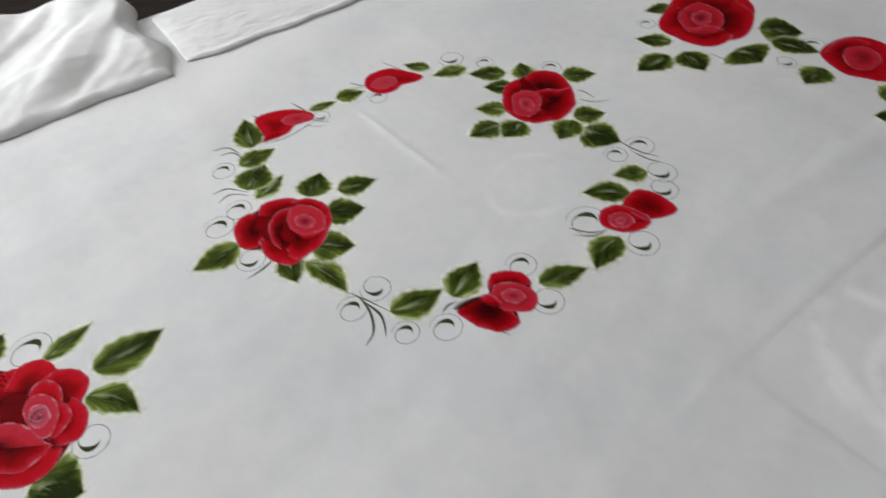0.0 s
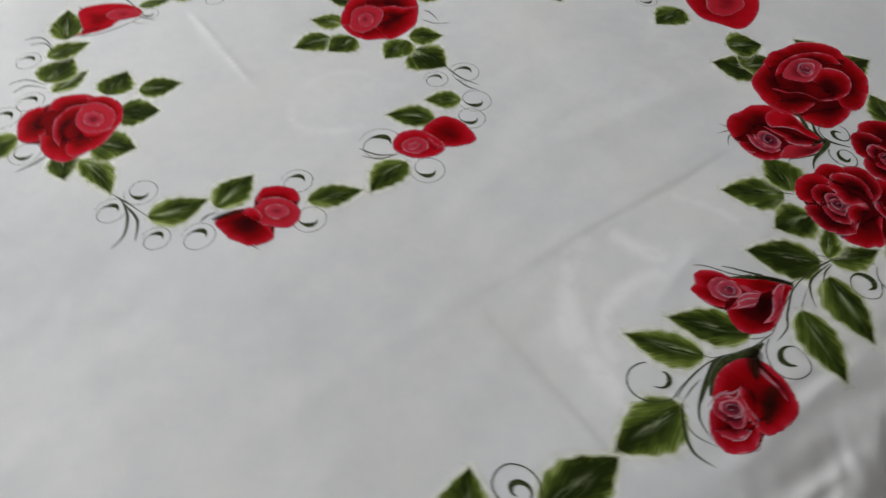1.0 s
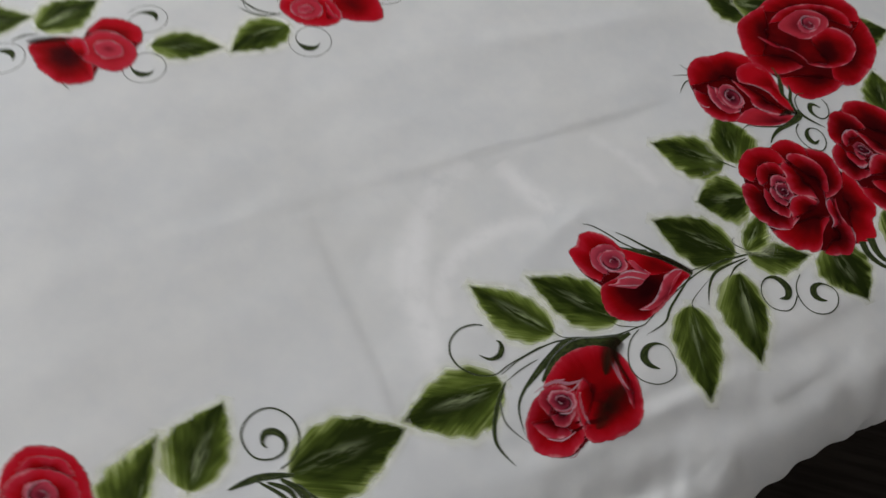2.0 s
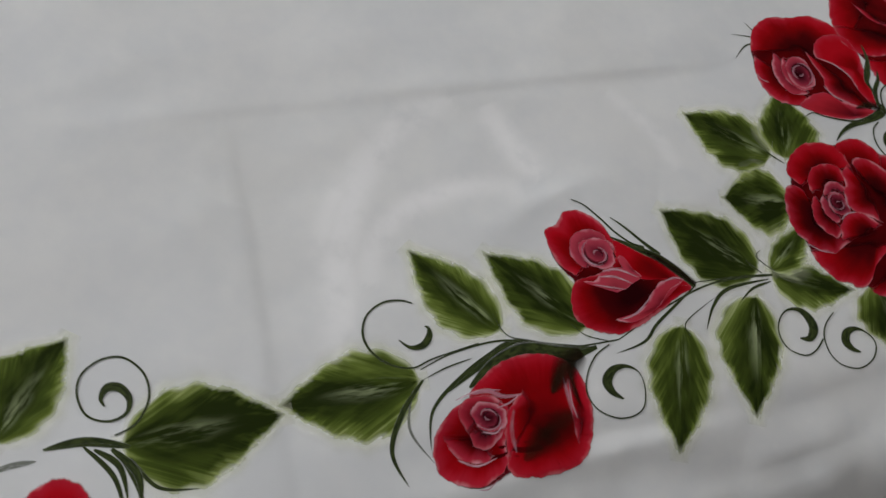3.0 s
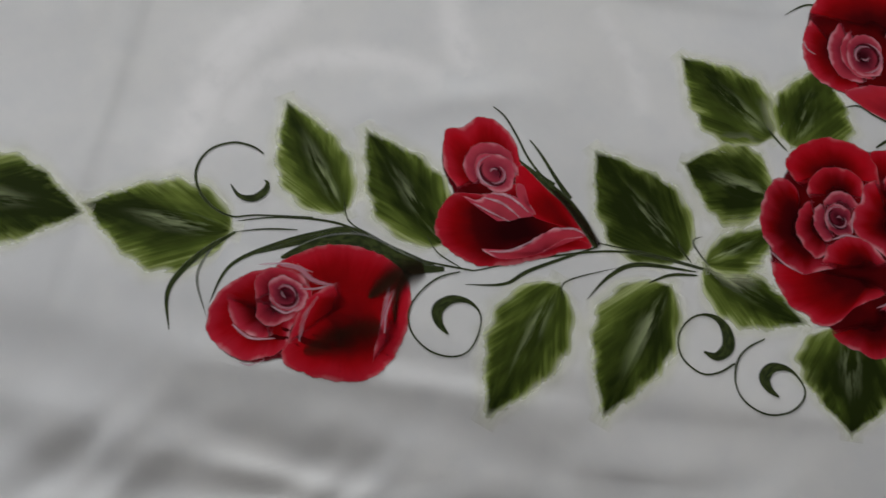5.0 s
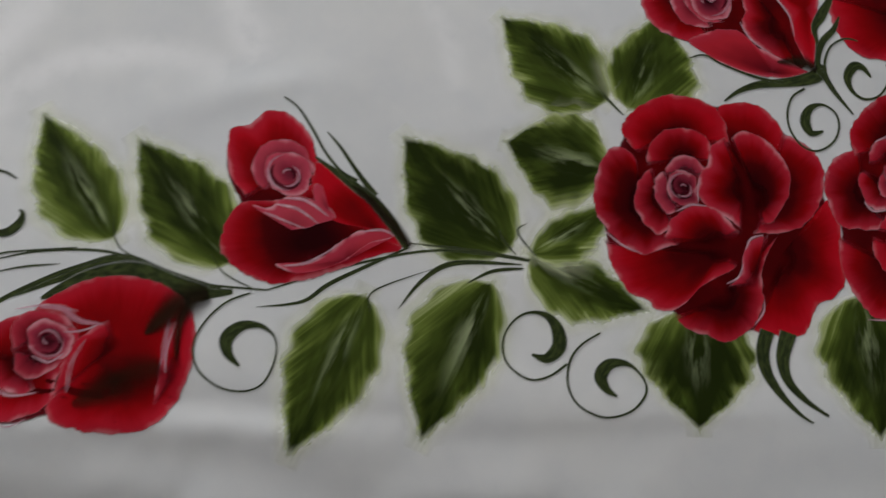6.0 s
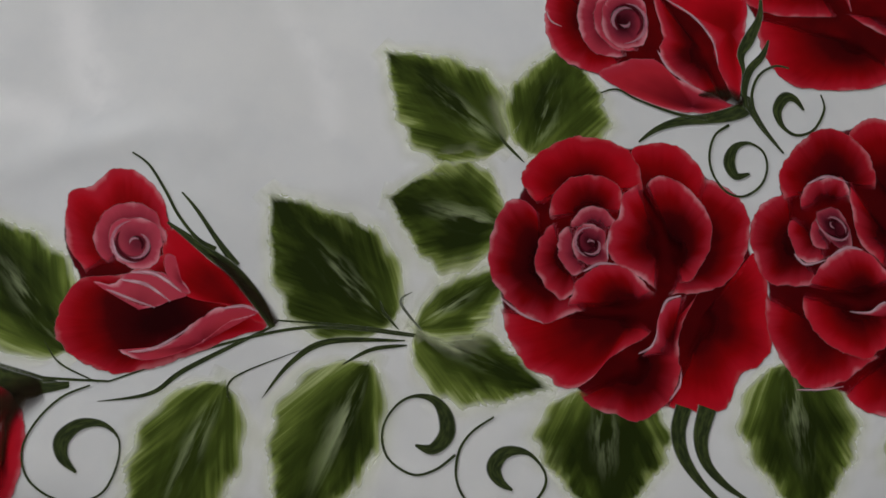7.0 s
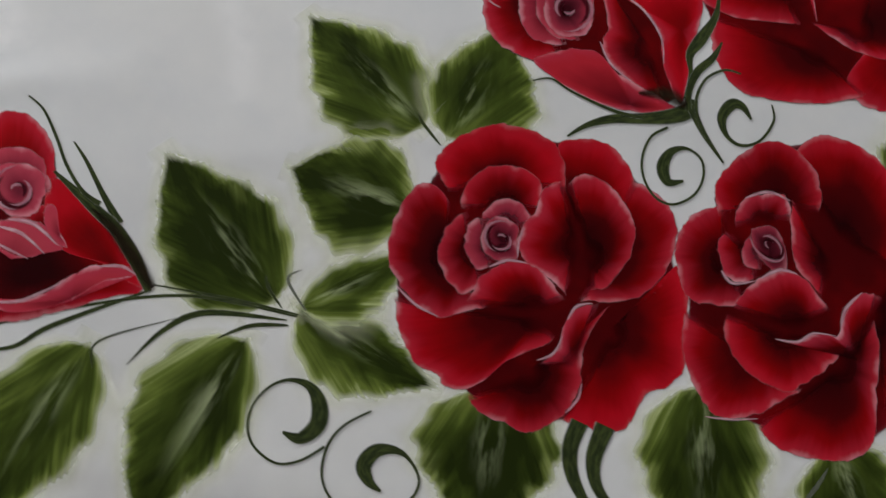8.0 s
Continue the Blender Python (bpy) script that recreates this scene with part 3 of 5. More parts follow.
leaf(0.444, 0.309, 0.376, 0.262, 0.0297, 0.0229)
leaf(0.310, 0.207, 0.379, 0.259, 0.0256, 0.0307)
leaf(0.250, 0.181, 0.249, 0.244, 0.0296, 0.0174)
leaf(0.223, 0.150, 0.216, 0.211, 0.0281, 0.0064)
leaf(0.656, 0.816, 0.593, 0.838, 0.0310)
leaf(0.766, 0.819, 0.821, 0.851, 0.0256, bend=0.1)
leaf(0.768, 0.848, 0.728, 0.900, 0.0213)
leaf(0.632, 0.830, 0.683, 0.845, 0.0339)
leaf(0.624, 0.882, 0.676, 0.885, 0.0308)
leaf(0.805, 0.710, 0.795, 0.775, 0.0236)

# leaves of the wreath
leaf(-0.322, 0.640, -0.371, 0.596, 0.0239, bend=0.06)
leaf(-0.253, 0.612, -0.234, 0.566, 0.0186)
leaf(-0.227, 0.600, -0.169, 0.546, 0.0168, bend=0.08)
leaf(-0.222, 0.628, -0.166, 0.622, 0.0267)
leaf(-0.212, 0.686, -0.158, 0.695, 0.0265)
leaf(-0.199, 0.735, -0.146, 0.753, 0.0213)
leaf(-0.237, 0.723, -0.229, 0.775, 0.0249)
leaf(-0.313, 0.727, -0.284, 0.775, 0.0152, bend=-0.05)
leaf(-0.330, 0.746, -0.316, 0.803, 0.0293)
leaf(-0.352, 0.803, -0.305, 0.840, 0.0210)
leaf(-0.342, 0.845, -0.367, 0.919, 0.0229)
leaf(-0.264, 0.935, -0.220, 0.956, 0.0114)
leaf(-0.223, 0.966, -0.177, 0.979, 0.0197)
leaf(-0.068, 1.042, -0.113, 1.057, 0.0155)
leaf(-0.005, 1.037, -0.063, 1.017, 0.0189)
leaf(0.061, 1.015, -0.001, 1.016, 0.0224)
leaf(0.094, 0.993, 0.089, 1.044, 0.0202)
leaf(0.155, 0.999, 0.210, 0.998, 0.0235)
leaf(0.070, 0.973, 0.022, 0.974, 0.0216)
leaf(0.054, 0.909, 0.005, 0.914, 0.0201)
leaf(0.041, 0.870, -0.008, 0.840, 0.0235)
leaf(0.076, 0.872, 0.042, 0.836, 0.0249)
leaf(0.154, 0.871, 0.125, 0.824, 0.0247)
leaf(0.155, 0.881, 0.205, 0.885, 0.0235)
leaf(0.163, 0.847, 0.213, 0.810, 0.0334, bend=-0.05)
leaf(0.234, 0.738, 0.186, 0.734, 0.0188)
leaf(0.201, 0.695, 0.137, 0.700, 0.0214, bend=-0.05)
leaf(0.169, 0.615, 0.131, 0.562, 0.0213, bend=-0.08)
leaf(0.060, 0.544, 0.121, 0.566, 0.0179)
leaf(-0.117, 0.514, -0.055, 0.542, 0.0218, bend=-0.06)
leaf(-0.043, 0.530, -0.013, 0.584, 0.0230)

# leaves round the side roses
leaf(-0.509, 0.469, -0.472, 0.518, 0.0145)
leaf(-0.447, 0.453, -0.382, 0.505, 0.0270, bend=-0.05)
leaf(-0.442, 0.419, -0.377, 0.397, 0.0191, bend=0.1)
leaf(-0.461, 0.321, -0.405, 0.313, 0.0346)
leaf(-0.588, 0.468, -0.574, 0.509, 0.0229)
leaf(0.520, 1.109, 0.588, 1.087, 0.0459)
leaf(0.527, 1.069, 0.589, 1.019, 0.0278)
leaf(0.359, 1.082, 0.300, 1.100, 0.0217)
leaf(0.343, 1.038, 0.280, 0.994, 0.0277)
leaf(0.370, 1.046, 0.387, 0.984, 0.0298)
leaf(0.460, 1.045, 0.486, 1.000, 0.0493)
leaf(0.576, 0.972, 0.529, 0.929, 0.0265)
leaf(0.398, 1.202, 0.339, 1.196, 0.0221)

# stems, sepals and tendrils of the corner spray
stroke([(0.642, 0.484), (0.605, 0.460), (0.579, 0.430), (0.552, 0.389)], 0.0016, start=0.6, end=0.5)
stroke([(0.552, 0.389), (0.517, 0.366), (0.483, 0.355), (0.457, 0.334), (0.442, 0.315)], 0.0017, start=0.6, end=0.3)
stroke([(0.549, 0.386), (0.531, 0.382), (0.519, 0.385)], 0.001)
stroke([(0.497, 0.362), (0.483, 0.359), (0.469, 0.368)], 0.001)
stroke([(0.642, 0.485), (0.617, 0.470), (0.590, 0.452)], 0.0013, start=0.6, end=0.5)
stroke([(0.591, 0.450), (0.574, 0.413), (0.569, 0.396), (0.554, 0.380)], 0.0026, start=0.4, end=0.05)
stroke([(0.536, 0.375), (0.510, 0.363), (0.488, 0.354), (0.474, 0.332), (0.463, 0.310)], 0.0085, start=0.35)
stroke([(0.540, 0.378), (0.521, 0.359), (0.504, 0.348)], 0.006, start=0.5)
stroke([(0.482, 0.351), (0.469, 0.327), (0.459, 0.297), (0.467, 0.275)], 0.003, start=0.3, end=0.05)
stroke([(0.468, 0.335), (0.456, 0.323), (0.446, 0.310)], 0.0012)
stroke([(0.446, 0.310), (0.443, 0.286), (0.447, 0.264), (0.464, 0.251)], 0.004, start=0.4, end=0.05)
stroke([(0.443, 0.301), (0.451, 0.280), (0.472, 0.269)], 0.002, start=0.3, end=0.05, fade=0.6)
stroke([(0.640, 0.480), (0.614, 0.459), (0.607, 0.442), (0.607, 0.423)], 0.0032, start=0.2, end=0.05)
stroke([(0.642, 0.479), (0.631, 0.468), (0.625, 0.455)], 0.0022, start=0.3, end=0.2)
stroke([(0.598, 0.413), (0.592, 0.422), (0.607, 0.449)], 0.001)
stroke([(0.643, 0.488), (0.628, 0.492), (0.629, 0.499)], 0.0015, fade=0.7)
stroke([(0.311, 0.206), (0.294, 0.200), (0.275, 0.188)], 0.002, start=0.5, end=0.3)
stroke([(0.310, 0.203), (0.331, 0.191), (0.345, 0.176)], 0.003, start=0.4, end=0.05)
stroke([(0.292, 0.198), (0.316, 0.191), (0.335, 0.174)], 0.0032, start=0.4, end=0.05)
stroke([(0.318, 0.203), (0.339, 0.196), (0.359, 0.204)], 0.0024, start=0.4, end=0.05)
stroke([(0.635, 0.482), (0.625, 0.484), (0.620, 0.487)], 0.0015)
stroke([(0.632, 0.581), (0.619, 0.583), (0.614, 0.585)], 0.0018)
stroke([(0.846, 0.570), (0.846, 0.584), (0.845, 0.593)], 0.002, fade=0.7)
stroke([(0.596, 0.691), (0.581, 0.696), (0.570, 0.702)], 0.0016, start=0.6, end=0.05)
stroke([(0.599, 0.693), (0.579, 0.689), (0.563, 0.683)], 0.0016, start=0.6, end=0.05)
stroke([(0.594, 0.688), (0.578, 0.679), (0.572, 0.660)], 0.0018, start=0.6, end=0.05)
stroke([(0.314, 0.208), (0.290, 0.200), (0.274, 0.188)], 0.006, start=0.3, end=0.05)
stroke([(0.306, 0.203), (0.325, 0.198), (0.336, 0.186)], 0.005, start=0.4, end=0.05)
stroke([(0.298, 0.199), (0.315, 0.197), (0.329, 0.184)], 0.004, start=0.4, end=0.05)
stroke([(0.275, 0.182), (0.264, 0.174), (0.253, 0.162)], 0.004, start=0.1, fade=0.6)
tendril([(0.5471, 0.3831, 0.9), (0.5413, 0.3724, 1.2), (0.5400, 0.3592, 1.1), (0.5435, 0.3476, 1.1), (0.5529, 0.3408, 1.1), (0.5657, 0.3408, 1.1), (0.5759, 0.3463, 1.1), (0.5808, 0.3543, 1.1), (0.5792, 0.3637, 1.1), (0.5746, 0.3716, 0.7), (0.5691, 0.3751, 1.2), (0.5613, 0.3743, 2.8), (0.5547, 0.3685, 6.0), (0.5534, 0.3601, 8.7), (0.5588, 0.3551, 5.5), (0.5671, 0.3541, 0.7)])
tendril([(0.6875, 0.4554, 1.5), (0.6843, 0.4451, 1.2), (0.6778, 0.4378, 1.2), (0.6666, 0.4364, 1.2), (0.6588, 0.4407, 1.2), (0.6548, 0.4480, 1.0), (0.6547, 0.4570, 1.2), (0.6585, 0.4641, 1.5), (0.6659, 0.4678, 4.0), (0.6738, 0.4657, 7.9), (0.6793, 0.4595, 8.8), (0.6781, 0.4511, 5.9), (0.6713, 0.4479, 0.7)])
tendril([(0.6912, 0.4782, 1.0), (0.6874, 0.4672, 1.2), (0.6879, 0.4572, 1.5), (0.6942, 0.4474, 1.2), (0.7041, 0.4434, 1.2), (0.7168, 0.4468, 1.2), (0.7248, 0.4563, 1.2), (0.7266, 0.4663, 1.5), (0.7235, 0.4727, 1.2), (0.7154, 0.4753, 1.5), (0.7088, 0.4738, 3.5), (0.7036, 0.4683, 6.9), (0.7039, 0.4613, 8.4), (0.7096, 0.4583, 4.9), (0.7159, 0.4588, 0.7)])
tendril([(0.6998, 0.6619, 1.7), (0.6972, 0.6529, 1.4), (0.7006, 0.6426, 1.4), (0.7077, 0.6353, 1.4), (0.7174, 0.6321, 1.4), (0.7253, 0.6354, 1.4), (0.7291, 0.6451, 1.4), (0.7271, 0.6547, 1.4), (0.7209, 0.6609, 1.4), (0.7128, 0.6603, 1.4), (0.7085, 0.6538, 4.6), (0.7104, 0.6456, 7.7), (0.7168, 0.6418, 5.1), (0.7215, 0.6471, 0.9)])
tendril([(0.7285, 0.6671, 0.9), (0.7184, 0.6702, 2.0), (0.7078, 0.6750, 1.8), (0.7003, 0.6824, 1.8), (0.6973, 0.6937, 1.5), (0.7009, 0.7036, 1.5), (0.7075, 0.7076, 0.9)])
tendril([(0.7279, 0.7062, 0.9), (0.7336, 0.7002, 1.5), (0.7349, 0.6877, 1.5), (0.7297, 0.6795, 1.8), (0.7217, 0.6787, 2.6), (0.7149, 0.6839, 5.9), (0.7141, 0.6923, 7.1), (0.7186, 0.6952, 4.5), (0.7255, 0.6931, 0.9)])
tendril([(0.4685, 0.3460, 0.9), (0.4469, 0.3251, 1.2), (0.4372, 0.3139, 1.2), (0.4233, 0.3099, 1.5), (0.4094, 0.3125, 1.8), (0.4004, 0.3202, 1.8), (0.3976, 0.3319, 1.5), (0.4028, 0.3434, 1.6), (0.4122, 0.3497, 1.6), (0.4199, 0.3513, 0.9)], fade=0.9)
tendril([(0.4223, 0.3259, 0.6), (0.4307, 0.3249, 2.7), (0.4371, 0.3293, 5.4), (0.4384, 0.3361, 5.5), (0.4360, 0.3408, 2.4), (0.4331, 0.3412, 0.9)])
tendril([(0.3035, 0.2097, 1.1), (0.3098, 0.2196, 1.4), (0.3086, 0.2339, 1.5), (0.2990, 0.2447, 1.5), (0.2840, 0.2482, 1.5), (0.2733, 0.2426, 1.5), (0.2682, 0.2310, 1.5), (0.2723, 0.2203, 1.4), (0.2833, 0.2127, 1.4), (0.2954, 0.2143, 1.4), (0.3020, 0.2218, 2.3), (0.2993, 0.2295, 4.1), (0.2912, 0.2327, 5.8), (0.2849, 0.2299, 6.4), (0.2852, 0.2235, 2.6), (0.2894, 0.2207, 0.9)], fade=0.9)
tendril([(0.5237, 0.4555, 1.0), (0.5343, 0.4560, 3.2), (0.5491, 0.4565, 5.8), (0.5620, 0.4569, 6.4), (0.5784, 0.4534, 7.0), (0.5909, 0.4487, 2.5)])
tendril([(0.4889, 0.4699, 0.7), (0.4986, 0.4702, 1.3), (0.5125, 0.4659, 1.6), (0.5253, 0.4609, 1.6), (0.5389, 0.4581, 1.9), (0.5486, 0.4594, 2.9)])
tendril([(0.5192, 0.4698, 0.7), (0.5299, 0.4678, 1.9), (0.5460, 0.4631, 2.6), (0.5607, 0.4594, 4.8)])
tendril([(0.6694, 0.6257, 0.9), (0.6724, 0.6364, 3.1), (0.6789, 0.6471, 5.4), (0.6891, 0.6574, 6.3), (0.6969, 0.6664, 8.7), (0.7012, 0.6746, 9.9), (0.6997, 0.6811, 4.7)])
tendril([(0.6730, 0.7347, 0.9), (0.6800, 0.7227, 3.6), (0.6825, 0.7079, 7.8), (0.6840, 0.6977, 4.7), (0.6905, 0.6901, 1.8), (0.6966, 0.6785, 2.3)])
tendril([(0.6909, 0.7141, 0.6), (0.6928, 0.7042, 4.2), (0.6921, 0.6931, 5.0), (0.6957, 0.6825, 3.5), (0.7017, 0.6749, 3.5)])
tendril([(0.7021, 0.6769, 5.3), (0.7142, 0.6714, 3.5), (0.7293, 0.6670, 0.9)])
tendril([(0.6399, 0.6341, 0.6), (0.6454, 0.6412, 1.4), (0.6570, 0.6435, 1.2), (0.6767, 0.6503, 2.0), (0.6890, 0.6576, 2.3)])
tendril([(0.7568, 0.5346, 8.9), (0.7609, 0.5238, 8.3), (0.7690, 0.5163, 6.7), (0.7809, 0.5120, 4.1), (0.7925, 0.5105, 2.0), (0.7996, 0.5114, 0.8)])
tendril([(0.7657, 0.5409, 10.4), (0.7704, 0.5281, 8.3), (0.7784, 0.5205, 5.7), (0.7907, 0.5180, 3.6), (0.8037, 0.5190, 1.0)])

# tendrils of the wreath
scroll(-0.136, 0.550, 0.0190, 180, 520, fade=0.6, fat=1.4)
scroll(-0.162, 0.521, 0.0180, 180, -430, fade=0.6, fat=1.4)
scroll(-0.098, 0.483, 0.0160, 180, -430, fade=0.6, fat=1.4)
scroll(-0.052, 0.487, 0.0190, 180, -450, fade=0.6, fat=1.4)
scroll(0.042, 0.575, 0.0190, 180, -440, fade=0.6, fat=1.4)
scroll(0.067, 0.516, 0.0190, 180, 470, fade=0.6, fat=1.4)
scroll(0.196, 0.602, 0.0210, 180, 480, fade=0.6, fat=1.4)
scroll(0.253, 0.736, 0.0220, 180, 450, fade=0.6, fat=1.4)
scroll(0.247, 0.700, 0.0200, 180, 450, fade=0.6, fat=1.4)
scroll(0.199, 0.780, 0.0170, 180, -440, fade=0.6, fat=1.4)
scroll(0.238, 0.798, 0.0210, 180, -430, fade=0.6, fat=1.4)
scroll(-0.355, 0.674, 0.0210, 180, -450, fade=0.6, fat=1.4)
scroll(-0.335, 0.706, 0.0190, 180, -460, fade=0.6, fat=1.4)
scroll(-0.299, 0.609, 0.0190, -177, 470, fade=0.6, fat=1.4)
scroll(-0.375, 0.793, 0.0180, 180, -450, fade=0.6, fat=1.4)
scroll(-0.154, 0.960, 0.0160, -176, -430, fade=0.6, fat=1.4)
scroll(-0.242, 0.916, 0.0141, -172, 420, fade=0.6, fat=1.4)
scroll(0.027, 1.051, 0.0170, -177, -420, fade=0.6, fat=1.4)
scroll(-0.030, 1.068, 0.0220, -177, 430, fade=0.6, fat=1.4)
scroll(0.139, 1.025, 0.0180, -177, -420, fade=0.6, fat=1.4)
scroll(0.135, 0.646, 0.0270, 178, -300, fade=0.6, fat=1.4)
scroll(-0.532, 0.485, 0.0240, 180, -400, fade=0.6, fat=1.4)
scroll(-0.417, 0.366, 0.0190, 180, 500, fade=0.6, fat=1.4)
scroll(0.330, 1.149, 0.0161, -173, -420, fade=0.6, fat=1.4)
scroll(0.589, 1.045, 0.0220, -177, -420, fade=0.6, fat=1.4)
scroll(0.524, 0.995, 0.0170, -177, 420, fade=0.6, fat=1.4)
stroke([(-0.156, 0.539), (-0.141, 0.516), (-0.135, 0.487), (-0.143, 0.467)], 0.004, fade=0.75)
stroke([(-0.148, 0.530), (-0.127, 0.508), (-0.120, 0.478)], 0.004, fade=0.75)
stroke([(-0.169, 0.546), (-0.146, 0.533), (-0.114, 0.512)], 0.002, fade=0.75)
stroke([(-0.400, 0.841), (-0.377, 0.847), (-0.352, 0.825)], 0.003, fade=0.75)
stroke([(-0.387, 0.829), (-0.367, 0.834), (-0.345, 0.812)], 0.003, fade=0.75)
stroke([(-0.380, 0.742), (-0.359, 0.752), (-0.328, 0.741)], 0.003, fade=0.75)
stroke([(-0.366, 0.723), (-0.353, 0.739), (-0.324, 0.734)], 0.003, fade=0.75)
stroke([(0.109, 0.635), (0.134, 0.625), (0.159, 0.628)], 0.003, fade=0.75)
stroke([(0.114, 0.622), (0.136, 0.618), (0.156, 0.626)], 0.002, fade=0.75)
stroke([(0.211, 0.810), (0.233, 0.785), (0.260, 0.770)], 0.003, fade=0.75)
stroke([(0.227, 0.781), (0.244, 0.765), (0.259, 0.759)], 0.003, fade=0.75)
stroke([(0.001, 0.485), (0.010, 0.476), (0.019, 0.471)], 0.0016, fade=0.75)
stroke([(-0.174, 0.995), (-0.190, 1.000), (-0.205, 1.009)], 0.003, fade=0.75)
stroke([(-0.173, 0.990), (-0.190, 0.992), (-0.202, 0.989)], 0.002, fade=0.75)
stroke([(-0.151, 1.068), (-0.129, 1.051), (-0.104, 1.030)], 0.002, fade=0.75)
stroke([(-0.355, 0.929), (-0.339, 0.916), (-0.330, 0.897)], 0.003, fade=0.75)
stroke([(-0.269, 0.934), (-0.284, 0.948), (-0.297, 0.959)], 0.003, fade=0.75)
stroke([(-0.258, 0.912), (-0.243, 0.904), (-0.225, 0.899)], 0.002, fade=0.75)
stroke([(-0.265, 0.898), (-0.251, 0.890), (-0.233, 0.891)], 0.0015, fade=0.75)
stroke([(0.173, 0.950), (0.183, 0.946), (0.197, 0.925)], 0.003, fade=0.75)
stroke([(0.171, 0.927), (0.191, 0.917), (0.218, 0.919)], 0.0025, fade=0.75)
stroke([(-0.056, 0.508), (-0.049, 0.518), (-0.039, 0.523)], 0.003, fade=0.75)
stroke([(-0.271, 0.606), (-0.280, 0.593), (-0.298, 0.576)], 0.004, fade=0.75)
stroke([(-0.244, 0.913), (-0.292, 0.866), (-0.330, 0.852)], 0.0025, fade=0.75)
stroke([(0.411, 1.037), (0.432, 1.013), (0.452, 1.017)], 0.002, fade=0.75)

# open rose in the middle of the corner spray

r = rose(0.691, 0.563, feather=0.0009, label='deep red open rose painted in layered petals')
petal(r, (50, 8), [(55, 37), (53, 52), (61, 49), (73, 36), (85, 17), (80, 1), (80, -8), (82, -18), (74, -26), (66, -30), (58, -35)], 0.15, tone=0.16)
petal(r, (36, -28), [(23, -53), (32, -55), (43, -51), (53, -47), (57, -40), (59, -30), (57, -18), (51, -10), (45, 2), (43, 20)], 0.5, tone=-0.04)
petal(r, (51, -12), [(37, -24), (39, -16), (37, -8), (33, 0), (34, 8), (40, 15)], 1, tone=0.08)
petal(r, (24, -7), [(-27, -44), (-17, -53), (-8, -57), (1, -59), (9, -56), (15, -57), (21, -54), (25, -45), (27, -31), (34, -16), (36, -8)], 0.5, tone=0.1)
petal(r, (9, 34), [(-15, 47), (-22, 58), (-14, 69), (-3, 74), (8, 72), (17, 67), (26, 58)], 0.25, tone=0.02)
petal(r, (27, 25), [(12, 68), (25, 71), (36, 70), (45, 62), (51, 50), (52, 36), (48, 25), (39, 15), (31, 9)], 0.55)
petal(r, (21, 26), [(-7, 45), (-5, 54), (2, 58), (10, 59), (20, 57), (29, 52), (35, 43), (37, 33), (37, 22), (32, 16)], 0.6, tone=0.02)
petal(r, (-20, -15), [(-37, 2), (-49, 3), (-54, -3), (-52, -16), (-46, -28), (-39, -36), (-28, -40), (-16, -41), (-5, -37), (1, -27), (7, -19)], 0.7, tone=-0.05)
petal(r, (-28, 24), [(-40, 5), (-50, 7), (-57, 12), (-57, 23), (-53, 37), (-45, 47), (-33, 54), (-23, 56), (-14, 52), (-3, 42)], 0.25, tone=0.2)
petal(r, (-18, 15), [(-32, 2), (-38, 10), (-39, 21), (-35, 30), (-27, 36), (-18, 38), (-11, 34), (-8, 26)], 0.4, tone=0.06)
petal(r, (-14, -4), [(-30, 6), (-32, -2), (-31, -10), (-27, -18), (-20, -23), (-11, -25), (-5, -23), (-2, -13)], 0.65, tone=0.03)
petal(r, (-9, 3), [(-23, 8), (-26, 3), (-24, -4), (-17, -10), (-9, -11), (-5, -5)], 0.7, mauve=0.45)
petal(r, (-12, 10), [(-21, 4), (-25, 11), (-23, 20), (-16, 24), (-9, 23), (-4, 18)], 0.6, mauve=0.5)
petal(r, (-9, 5), [(-20, 5), (-16, -2), (-9, -4), (-3, -1), (0, 5), (-4, 10), (-9, 15), (-16, 14), (-20, 10)], 0.6, tone=-0.25, closed=True, mauve=0.5)
petal(r, (17, 29), [(-9, 47), (-13, 37), (-9, 27), (-8, 17), (-5, 10), (1, 6), (9, 6), (19, 8), (28, 7)], 0.8, tone=0.1)
petal(r, (23, -8), [(-3, -27), (-4, -20), (-6, -13), (-4, -4), (0, 3), (6, 7), (15, 8), (28, 6)], 0.75, tone=0.12)
stroke([(0.685, 0.556), (0.689, 0.564), (0.696, 0.569)], 0.0022, start=0.3, end=0.2, paint=BLUSH, fade=0.9)
stroke([(0.725, 0.563), (0.724, 0.570), (0.728, 0.576)], 0.0020, start=0.3, end=0.2, paint=BLUSH, fade=0.9)
stroke([(0.750, 0.533), (0.750, 0.541), (0.747, 0.547)], 0.0017, start=0.3, end=0.2, paint=BLUSH, fade=0.9)
stroke([(0.662, 0.522), (0.674, 0.522), (0.684, 0.525)], 0.0019, start=0.3, end=0.2, paint=BLUSH, fade=0.9)
stroke([(0.727, 0.541), (0.730, 0.548), (0.728, 0.556)], 0.0017, start=0.3, end=0.2, paint=BLUSH, fade=0.9)
stroke([(0.691, 0.568), (0.687, 0.573), (0.684, 0.580)], 0.0015, start=0.3, end=0.2, paint=BLUSH, fade=0.9)
bloom(r)

